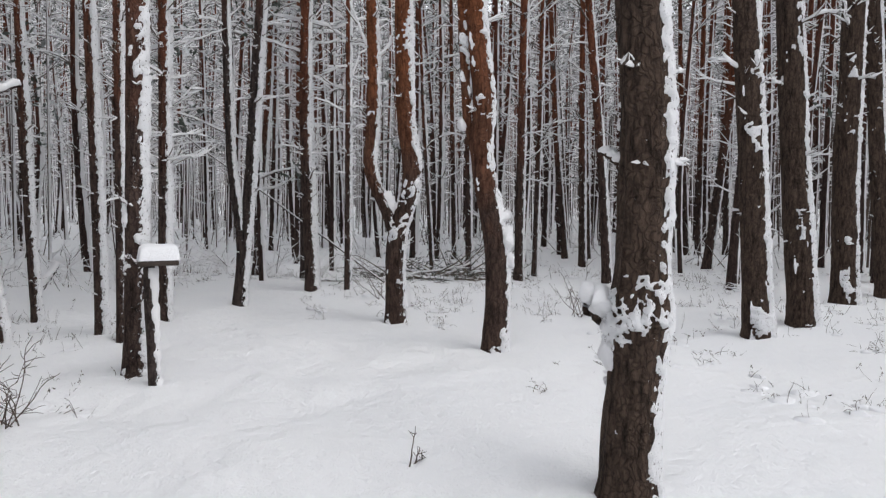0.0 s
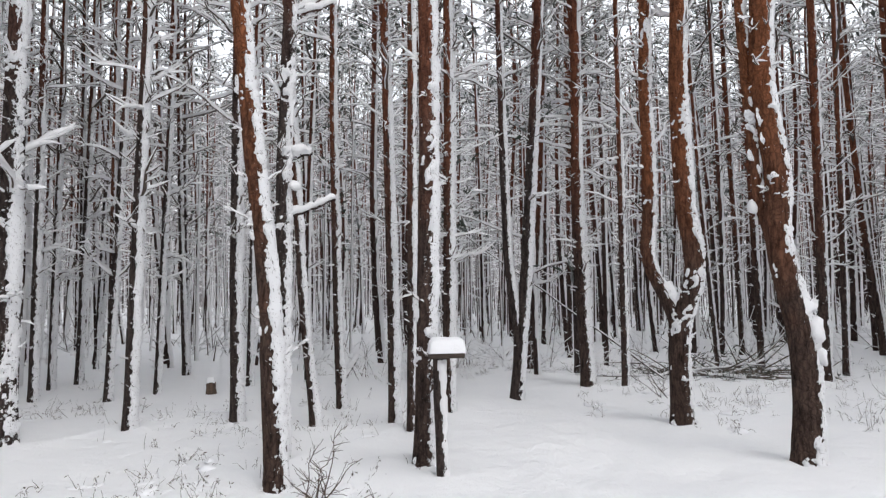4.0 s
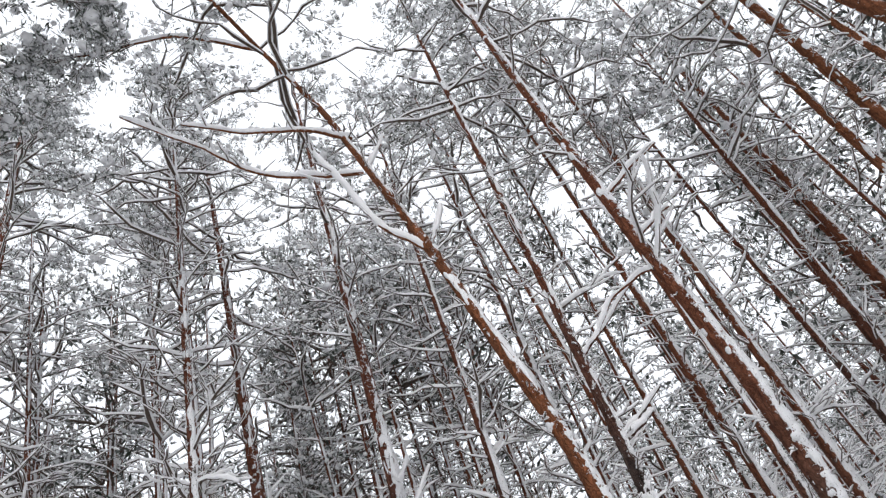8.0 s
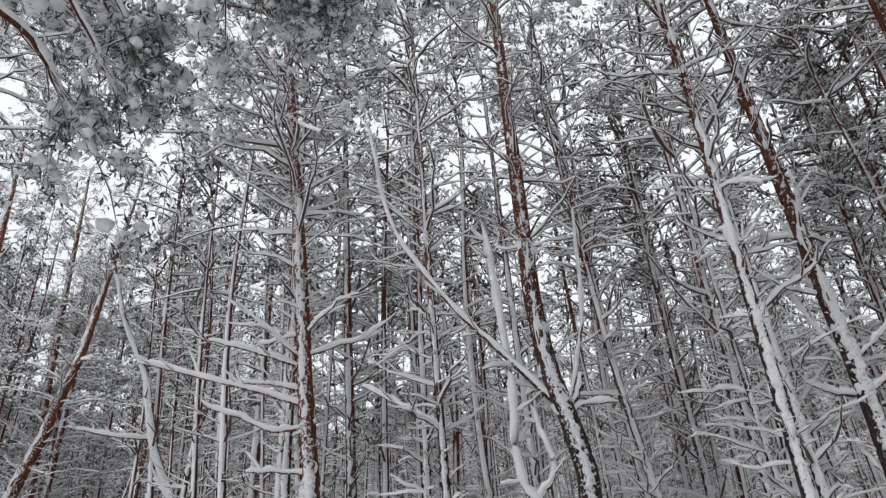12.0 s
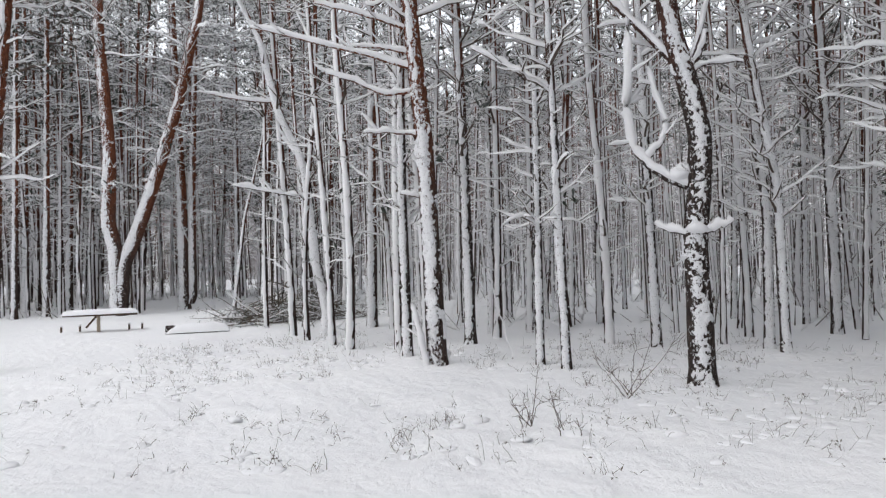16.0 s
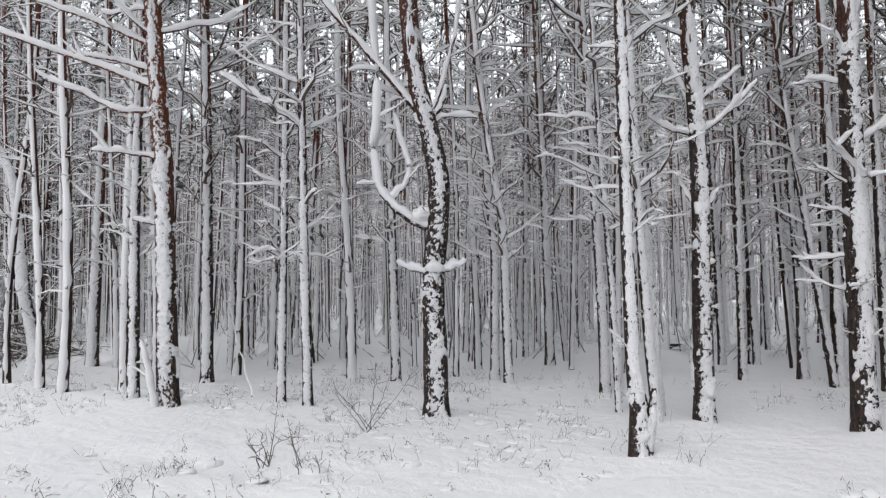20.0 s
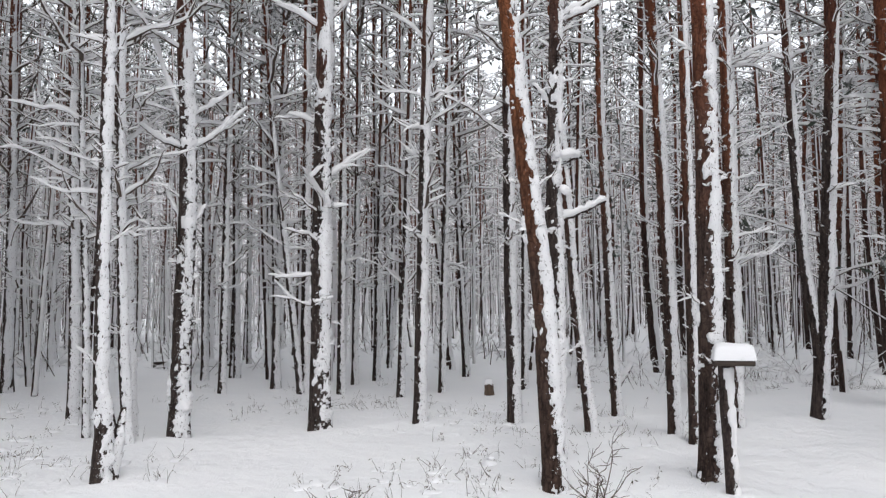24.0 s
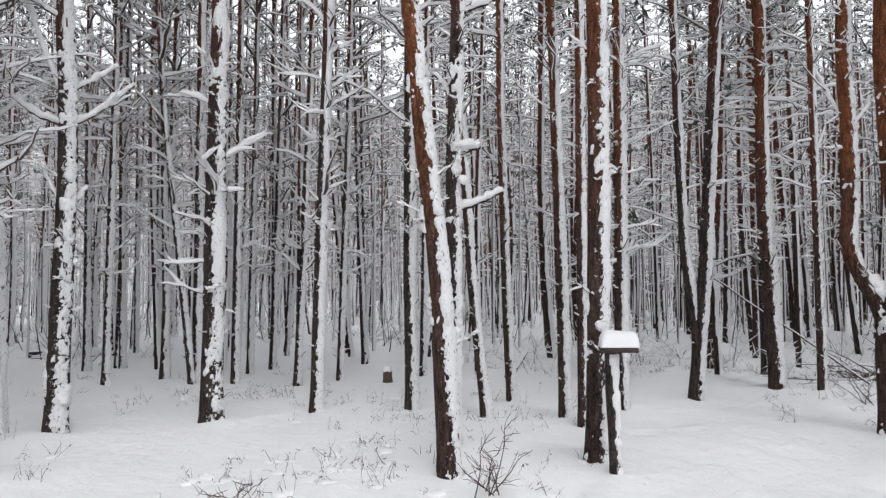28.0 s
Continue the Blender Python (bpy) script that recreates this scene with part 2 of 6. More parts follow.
def rise(x, y):
    """The height of the snow: nearly level, rising gently in the distance."""
    x, y = np.asarray(x, float), np.asarray(y, float)
    r = np.hypot(x, y)
    z = 0.02 * (np.sqrt(np.maximum(r - 14, 0) ** 2 + 4) - 2) * (r > 14)
    z = np.minimum(z, 1.6)
    q = np.stack([x, y, np.zeros_like(x)], -1)
    return z + (0.035 * grain(q * 0.45, 3) + 0.018 * grain(q * 1.3, 4)) * np.clip(1.2 - r / 60, 0, 1)


def spine_of(height, pts):
    """Where a trunk's middle runs: heights and offsets, every 10 cm, softly bent through the points."""
    z = np.arange(-0.3, height + 0.05, 0.1)
    known = sorted([(-0.3, 0, 0), (0, 0, 0)] + list(pts))
    zs = [k[0] for k in known]
    end = known[-1]
    prev = known[-2] if end[0] - known[-2][0] > 0.8 or len(known) < 4 else known[-3]
    slope = [(end[i] - prev[i]) / max(end[0] - prev[0], 0.3) * 0.6 for i in (1, 2)]
    out = []
    for i in (1, 2):
        v = np.interp(z, zs, [k[i] for k in known])
        v = np.where(z > end[0], end[i] + (z - end[0]) * slope[i - 1], v)
        pad = np.pad(v, 2, mode="edge")
        out.append(np.convolve(pad, np.array([1, 2, 3, 2, 1]) / 9, "valid"))
    return z, out[0], out[1]


def trunk_mesh(z, cx, cy, radius, k, seed, rough):
    a = np.arange(k) / k * 2 * np.pi
    q = np.stack(np.broadcast_arrays(np.cos(a) * 3 + seed, np.sin(a) * 3, z[:, None] * 1.7), -1)
    r = radius[:, None] * (1 + rough * grain(q * 1.0, seed) + 0.6 * rough * grain(q * np.array([2.6, 2.6, 1.6]), seed + 1) + (0.55 * rough * grain(q * np.array([6.5, 6.5, 5.0]), seed + 2) if k > 12 else 0))
    v = np.stack([cx[:, None] + r * np.cos(a), cy[:, None] + r * np.sin(a), np.broadcast_to(z[:, None], r.shape)], -1)
    return v.reshape(-1, 3), rings(1, len(z), k)


def trunk_snow(z, cx, cy, radius, cols, seed, amount, thick, patches=1.0, belt=None):
    """Snow driven against the windward side of a trunk; where it thins out it sinks into the bark, which gives a ragged edge."""
    a = np.linspace(-3.1, 3.1, cols) if belt else np.linspace(-2.3, 2.3, cols) if cols > 20 else np.linspace(-1.7, 1.7, cols)
    ang = a + WIND
    q = np.stack(np.broadcast_arrays(np.cos(ang) * radius[:, None] + seed, np.sin(ang) * radius[:, None], z[:, None]), -1)
    q = q + 0.05 * np.stack([grain(q * 5.0, seed + 20), grain(q * 5.0, seed + 21), 1.6 * grain(q * 4.0, seed + 22)], -1)
    lumps = 0.10 * grain(q * 4.3, seed + 6) + 0.12 * grain(q * 12.0, seed) + 0.30 * grain(q * np.array([29.0, 29.0, 24.0]), seed + 7) + 0.38 * grain(q * np.array([52.0, 52.0, 38.0]), seed + 10)
    slow = grain(q * np.array([1.5, 1.5, 0.9]), seed + 3)
    cover = np.cos(a)[None] - ((0.98 if cols > 20 else 0.88) - 0.40 * amount) + (0.5 if belt else 0.56) * lumps + 0.17 * slow - 0.22 * np.clip((z - 3.5) / 4, 0, 1)[:, None]
    cover = cover + patches * 0.42 * np.exp(-np.maximum(z, 0) / 0.35)[:, None] * (grain(q * np.array([24.0, 24.0, 16.0]), seed + 9) - 0.1)
    if cols > 20:
        cover = np.maximum(cover, 1.1 * (grain(q * np.array([9.0, 9.0, 6.0]), seed + 30) + 0.5 * grain(q * 30.0, seed + 31) + 0.25 * np.exp(-np.maximum(z, 0) / 0.5)[:, None] - (1.0 if belt else 0.62)))
    if belt:
        cover = np.maximum(cover, 0.95 * np.exp(-((z[:, None] - belt[0] - 0.08 * np.cos(a)[None]) / belt[1]) ** 2) - 0.78 + 0.35 * grain(q * np.array([11.0, 11.0, 18.0]), seed + 11) + 0.75 * lumps + 0.45 * grain(q * 52.0, seed + 12))
    h = np.clip(cover, -0.25, 0.8)
    h = np.where(h > 0, thick * (0.22 + 0.78 * (1 - np.exp(-4.0 * h))) * (1 + 0.3 * grain(q * 6.0, seed + 5) + 0.35 * grain(q * 31.0, seed + 8)), h * 0.1)
    r = radius[:, None] * 1.0 + h - 0.002
    v = np.stack([cx[:, None] + r * np.cos(ang), cy[:, None] + r * np.sin(ang), np.broadcast_to(z[:, None], r.shape)], -1)
    n, i = len(z), np.arange(cols - 1)
    b = (np.arange(n - 1) * cols)[:, None] + i
    return v.reshape(-1, 3), np.stack([b, b + 1, b + cols + 1, b + cols], -1).reshape(-1, 4)


def shoots(rng, start, az, el, length, curve, rows, wiggle=0.05):
    """Bent rods from their starts: (n, rows, 3)."""
    s = np.linspace(0, 1, rows)[None]
    n = len(length)
    sway = np.cumsum(rng.normal(0, wiggle, (n, rows)), 1) * s
    flat = length[:, None] * s * np.cos(el)[:, None]
    nod = np.cumsum(rng.normal(0, wiggle * 0.7, (n, rows)), 1) * s
    rise_ = length[:, None] * (np.sin(el)[:, None] * s + curve[:, None] * s * s + nod)
    d = np.stack([np.cos(az), np.sin(az)], -1)
    e = np.stack([-np.sin(az), np.cos(az)], -1)
    xy = d[:, None] * flat[..., None] + e[:, None] * (sway * length[:, None])[..., None]
    return start[:, None] + np.concatenate([xy, rise_[..., None]], -1)


def snowed(wood, snow, rng, p, r0, r1, depth, k=5, ks=5, slots=(0, 0)):
    """Rods of wood and the snow that lies along them."""
    n, rows = p.shape[:2]
    s = np.linspace(0, 1, rows)[None]
    r = r0[:, None] * (1 - s) + r1[:, None] * s
    wood.add(*tubes(p, r, r, k), slots[0])
    if depth is None:
        return
    lump = np.clip(1.0 + 0.5 * grain(p * 7.0, 19) + rng.normal(0, 0.16, (n, rows)), 0.2, 1.7)
    h = depth[:, None] * lump * np.where(s > 0.98, 0.45, 1.0) * 0.55
    w = (r * 1.15 + 0.6 * h)
    snow.add(*tubes(p, w, h + 0.4 * r, ks, r * 0.35 + h * 0.85), slots[1])


def blobs(rng, centre, size, k=6, rows=5):
    """Rounded, uneven lumps of snow."""
    n = len(centre)
    th = np.linspace(0.02, np.pi - 0.02, rows)
    a = np.arange(k) / k * 2 * np.pi
    unit = np.stack([np.outer(np.sin(th), np.cos(a)), np.outer(np.sin(th), np.sin(a)), np.repeat(np.cos(th)[:, None], k, 1)], -1)
    wob = 1 + rng.normal(0, 0.05, (n, rows, k, 1))
    v = centre[:, None, None] + unit[None] * wob * size[:, None, None]
    return v.reshape(-1, 3), rings(n, rows, k)[:, ::-1]


def tufts(rng, centre, spread, count, length, width):
    """Sprays of needles: narrow leaf-shaped blades about each centre, mostly hanging out and down."""
    n = len(centre) * count
    c = np.repeat(centre, count, 0)
    d = rng.normal(0, 1, (n, 3)) + np.array([0, 0, -0.25])
    d /= np.linalg.norm(d, axis=1, keepdims=True)
    o = c + d * np.repeat(spread, count)[:, None] * rng.uniform(0.1, 0.75, (n, 1))
    side = np.cross(d, rng.normal(0, 1, (n, 3)))
    side /= np.linalg.norm(side, axis=1, keepdims=True) + 1e-9
    ln, wd = length * rng.uniform(0.6, 1.3, (n, 1)), width * rng.uniform(0.6, 1.3, (n, 1))
    v = np.stack([o, o + d * ln * 0.5 + side * wd, o + d * ln, o + d * ln * 0.5 - side * wd], 1)
    return v.reshape(-1, 3), np.arange(n * 4).reshape(-1, 4)


def at_height(z, cx, cy, radius, h):
    return np.stack([np.interp(h, z, cx), np.interp(h, z, cy), h], -1), np.interp(h, z, radius)


def girth(z, d, height):
    r = 0.5 * d * np.clip(1 - np.maximum(z, 0) / (height * 1.04), 0.02, 1) ** 0.62
    return r * (1 + 0.22 * np.exp(-np.maximum(z, 0) / 0.16))


def laden(heap, p, w, slots):
    """Lesser rods: a dark twig showing beneath an uneven ridge of snow that thins out to its tip."""
    s = np.linspace(0, 1, p.shape[1])[None]
    w = w * np.interp(s, [0, 0.1, 0.6, 1.0], [0.85, 1.05, 0.75, 0.18])
    t = np.gradient(p, axis=1)
    side = np.stack([t[..., 1], -t[..., 0], np.zeros(t.shape[:-1])], -1)
    side /= np.linalg.norm(side, axis=-1, keepdims=True) + 1e-6
    up = np.array([0, 0, 1.0])
    w = (w * (1 + 0.5 * grain(p * 7.0, 17)))[..., None]
    v = np.stack([p + up * w * 1.9, p + side * w * 1.05 + up * w * 0.35, p + side * w * 0.6 - up * w * 0.45, p - side * w * 0.6 - up * w * 0.45, p - side * w * 1.05 + up * w * 0.35], 2)
    f = rings(p.shape[0], p.shape[1], 5)
    v = v.reshape(-1, 3)
    top = np.tile(np.array([True, True, False, True, True]), len(f) // 5)
    heap.add(v, f, slots[0])
    heap.m[-1] = np.where(top, slots[1], slots[0])


def slight(heap, p, w, slots):
    """The same for trees far off: a ridge with two white sides and a dark underside."""
    t = np.gradient(p, axis=1)
    side = np.stack([t[..., 1], -t[..., 0], np.zeros(t.shape[:-1])], -1)
    side /= np.linalg.norm(side, axis=-1, keepdims=True) + 1e-6
    up = np.array([0, 0, 1.0])
    w = (w * np.linspace(1, 0.4, p.shape[1])[None])[..., None]
    v = np.stack([p + up * w * 1.8, p + side * w - up * w * 0.3, p - side * w - up * w * 0.3], 2)
    f = rings(p.shape[0], p.shape[1], 3)
    heap.add(v.reshape(-1, 3), f, slots[0])
    heap.m[-1] = np.where(np.tile(np.array([True, False, True]), len(f) // 3), slots[1], slots[0])


def along(p, idx, at):
    """Points a share of the way along rods p[idx]."""
    rows = p.shape[1]
    f = at * (rows - 1)
    i0 = np.minimum(f.astype(int), rows - 2)
    return p[idx, i0] + (p[idx, i0 + 1] - p[idx, i0]) * (f - i0)[:, None]


def grow_branches(rng, z, cx, cy, radius, low, high, per_metre, reach, wood, snow, fine, slots=(0, 0), each=None, sparse=False, heavy=1.0):
    """Dead lower branches in loose whorls, each bearing a ridge of snow. fine 0 is for the far wood."""
    n = int((high - low) * per_metre * (0.78 if each is not None else 1.25))
    if n < 1:
        return
    step = 0.38
    tier = np.sort(rng.integers(0, max(int((high - low) / step), 1), n))
    h = low + tier * step + rng.normal(0, 0.035, n)
    h = h[(h < 6) | (rng.uniform(0, 1, n) < 0.8)]
    n = len(h)
    if n < 1:
        return
    p0, _ = at_height(z, cx, cy, radius, h)
    az = np.arange(n) * 2.4 + rng.normal(0, 0.5, n)
    el = rng.normal(0.40, 0.2, n)
    share = rng.uniform(0.0, 1.0, n) ** 1.7
    ln = reach * (0.12 + 0.95 * share) * (0.5 + 0.5 * (h - low) / max(high - low, 1)) + 0.06
    cu = rng.normal(0.02, 0.22, n)
    rows = 2 if sparse else (4, 7, 8)[fine]
    p = shoots(rng, p0, az, el, ln, cu, rows, 0.09 if fine == 0 else 0.07)
    r0 = np.clip(0.006 + 0.011 * ln, 0.006, 0.03)
    depth = rng.uniform(0.03, 0.07, n) * (0.6 + 0.4 * np.clip(ln, 0, 1.5)) * heavy
    m = (1 if per_metre > 2.5 else 0) if sparse else (2, 3, 3)[fine]
    idx = np.repeat(np.arange(n), m)
    st = along(p, idx, rng.uniform(0.25, 0.9, len(idx)))
    taz = az[idx] + rng.choice([-1, 1], len(idx)) * rng.uniform(0.45, 0.95, len(idx))
    tl = ln[idx] * rng.uniform(0.2, 0.5, len(idx))
    tp = shoots(rng, st, taz, el[idx] * 0.6 + rng.normal(0, 0.25, len(idx)), tl, rng.normal(0.1, 0.2, len(idx)), (2, 3, 4)[fine], 0.05)
    tr = np.clip(r0[idx] * 0.5, 0.004, 0.012)
    if fine < 2 and each is None:
        load = 0.006 + depth * (0.17 + 0.22 * np.clip(ln / 0.9, 0, 1)) * np.clip(1.15 - 0.04 * h, 0.6, 1)
        lay = slight if fine == 0 else laden
        lay(wood, p, np.repeat(load[:, None], rows, 1), slots)
        if m:
            lay(wood, tp, np.repeat((0.005 + 0.5 * load[idx])[:, None], tp.shape[1], 1), slots)
        return
    for i in range(n):
        w, s = Heap(), Heap()
        snowed(w, s, rng, p[i:i + 1], r0[i:i + 1], r0[i:i + 1] * 0.4, depth[i:i + 1], 5, 6)
        mine = idx == i
        if mine.any():
            snowed(w, s, rng, tp[mine], tr[mine], tr[mine] * 0.5, depth[idx][mine] * 0.7, 3, 4)
        b = part("branch", w, TWIG, each)
        part("branch_snow", s, TREE_SNOW, b, "ridge of white snow")


def fluff(rng, centre, spread, count, length, broad=1.0):
    """Short tufts of needles, thick about each centre and hanging a little under it."""
    n = len(centre) * count
    o = np.repeat(centre, count, 0) + rng.normal(0, 1, (n, 3)) * np.array([1, 1, 0.75]) * np.repeat(spread, count)[:, None] - np.array([0, 0, 0.35]) * np.repeat(spread, count)[:, None]
    d = rng.normal(0, 1, (n, 3)) + np.array([0, 0, -0.5])
    d /= np.linalg.norm(d, axis=1, keepdims=True)
    side = np.cross(d, rng.normal(0, 1, (n, 3)))
    side /= np.linalg.norm(side, axis=1, keepdims=True) + 1e-9
    ln = length * rng.uniform(0.5, 1.4, (n, 1))
    wd = ln * rng.uniform(0.05, 0.11, (n, 1)) * broad
    v = np.stack([o - d * ln * 0.5, o + side * wd, o + d * ln * 0.5, o - side * wd], 1)
    return v.reshape(-1, 3), np.arange(n * 4).reshape(-1, 4)


def sprays(rng, p, idx, az, length, wood, snow, needle, fine, slots, size=1.0):
    """Needle-bearing twigs off the rods p: each a short shoot, a rounded uneven load of snow and tufts of needles under it."""
    n, rows = len(idx), 3
    st = along(p, idx, rng.uniform(0.25, 1.0, n) ** 0.8)
    tp = shoots(rng, st, az, rng.normal(0.05, 0.35, n), length, rng.normal(-0.15, 0.2, n), rows, 0.08)
    keep = np.flatnonzero(rng.uniform(0, 1, n) < (0.85 if fine else 0.9))
    if fine:
        c = along(tp, keep, rng.uniform(0.2, 1.0, len(keep)))
        load = rng.uniform(0.03, 0.075, (len(keep), 1)) * size * rng.uniform(0.75, 1.3, (len(keep), 3)) * np.array([1.2, 1.2, 0.8])
        load = load * np.where(rng.uniform(0, 1, (len(keep), 1)) < 0.10, 1.6, 1.0)
        v, f = blobs(rng, c + np.array([0, 0, 0.5]) * load, load, 5, 4)
        v = v + 0.016 * np.stack([grain(v * 19, 3), grain(v * 19, 4), grain(v * 19, 5)], -1)
    else:
        v, f = fluff(rng, along(tp, keep, rng.uniform(0.3, 1.0, len(keep))) + np.array([0, 0, 0.06]), np.full(len(keep), 0.10), 3, 0.2, 2.0)
    snow.add(v, f, slots[1])
    if fine:
        src = along(tp, np.arange(n), rng.uniform(0.3, 1.0, n))
        needle.add(*fluff(rng, src, np.full(n, 0.07 * size / 0.72), 18 if size > 0.8 else 15, 0.095, 1.15), slots[2])
    else:
        src = along(tp, np.arange(n), rng.uniform(0.3, 1.0, n))
        needle.add(*fluff(rng, src, np.full(n, 0.16), 9, 0.22, 1.9), slots[2])


def boughs(rng, p, az, ln, subs, each, wood, snow, needle, slots, size=0.72, droop=0.0):
    """Side shoots along the rods p, and needle sprays along those."""
    idx = np.repeat(np.arange(len(p)), subs)
    n = len(idx)
    st = along(p, idx, rng.uniform(0.25, 1.0, n) ** 0.8)
    saz = az[idx] + rng.normal(0, 0.8, n)
    q = shoots(rng, st, saz, rng.normal(droop, 0.3, n), np.clip(ln[idx] * rng.uniform(0.2, 0.55, n), 0.15, 0.9), rng.normal(-0.2, 0.2, n), 3, 0.06)
    laden(wood, q, np.full((n, 3), 0.012), (slots[0], slots[0] + 1))
    j = np.repeat(np.arange(n), each)
    sprays(rng, q, j, saz[j] + rng.normal(0, 1.0, len(j)), rng.uniform(0.1, 0.34, len(j)), wood, snow, needle, 1, slots, size)


def grow_crown(rng, z, cx, cy, radius, low, high, count, reach, wood, snow, needle, fine, slots=(0, 0, 0)):
    """Living branches at the top, their needle sprays weighed down with snow."""
    h = low + (high - low) * np.sort(rng.uniform(0, 1, count)) ** 0.9
    u = (h - low) / (high - low)
    p0, _ = at_height(z, cx, cy, radius, h)
    az = rng.uniform(0, 2 * np.pi, count)
    ln = reach * (1 - 0.75 * u) * rng.uniform(0.6, 1.15, count) + 0.25
    el = 0.15 + 0.75 * u + rng.normal(0, 0.15, count)
    cu = rng.normal(-0.15, 0.12, count)
    p = shoots(rng, p0, az, el, ln, cu, 8 if fine else 4, 0.075 if fine else 0.05)
    r0 = 0.006 + 0.009 * ln
    if fine:
        laden(wood, p, np.repeat((r0 + 0.014)[:, None], 8, 1), (slots[0], slots[0] + 1))
    else:
        slight(wood, p, np.repeat((r0 + 0.012)[:, None], 4, 1), (slots[0], slots[1]))
    if not fine:
        idx = np.repeat(np.arange(count), 3)
        sprays(rng, p, idx, az[idx] + rng.normal(0, 0.9, len(idx)), rng.uniform(0.15, 0.45, len(idx)), wood, snow, needle, 0, slots)
        return
    boughs(rng, p, az, ln, *((5, 5) if reach > 2.05 else (3, 3)), wood, snow, needle, slots)


TREE_COUNT = [0]


def limb(tree, pts, r0, r1, depth, material_=None, leafy=False):
    """A bough through the given points (offsets and height), with its snow."""
    rng = np.random.default_rng(900 + len(tree.children) + TREE_COUNT[0] * 31)
    q = np.array(pts, float)
    s = np.linspace(0, len(q) - 1, max(8, len(q) * 4))
    p = np.stack([np.interp(s, np.arange(len(q)), q[:, i]) for i in range(3)], -1)
    for _ in range(2):
        p[1:-1] = (p[:-2] + 2 * p[1:-1] + p[2:]) / 4
    p += rng.normal(0, 0.006, p.shape)
    w, sn, tw, ts = Heap(), Heap(), Heap(), Heap()
    snowed(w, sn, rng, p[None], np.array([r0]), np.array([r1]), np.array([depth]), 7, 7)
    span = np.linalg.norm(np.diff(q, axis=0), axis=1).sum()
    n = int(2.5 * span) if span > 0.7 else 0
    i = rng.integers(len(p) // 3, len(p), n)
    d = p[np.minimum(i + 1, len(p) - 1)] - p[i - 1]
    az = np.arctan2(d[:, 1], d[:, 0]) + rng.choice([-1, 1], n) * rng.uniform(0.4, 1.1, n)
    tp = shoots(rng, p[i], az, rng.normal(0.3, 0.3, n), rng.uniform(0.15, 0.5, n), rng.normal(0.1, 0.2, n), 4)
    if n:
        snowed(tw, ts, rng, tp, np.full(n, 0.008), np.full(n, 0.004), np.full(n, depth * 0.6), 4, 4)
    needle = Heap()
    if leafy:
        boughs(rng, p[None, len(p) // 4:], np.array([math.atan2(q[-1, 1] - q[0, 1], q[-1, 0] - q[0, 0])]), np.array([1.5]), int(6 * span), 6, tw, ts, needle, (0, 0, 0), 0.85, -0.55)
    b = part("limb", w, [material_ or BARK_DARK, TREE_SNOW], tree)
    part("limb_snow", sn, TREE_SNOW, b, "thick ridge of white snow")
    for name, heap, mat in (("twigwork", tw, [TWIG, TREE_SNOW]), ("twig_snow", ts, TREE_SNOW)):
        ob = part(name, heap, mat, b)
        if ob:
            tagged(ob, kind="stuff")
    if leafy:
        tagged(part("needles", needle, NEEDLE, b, "dark grey-green hanging needles"), kind="stuff")
    return b


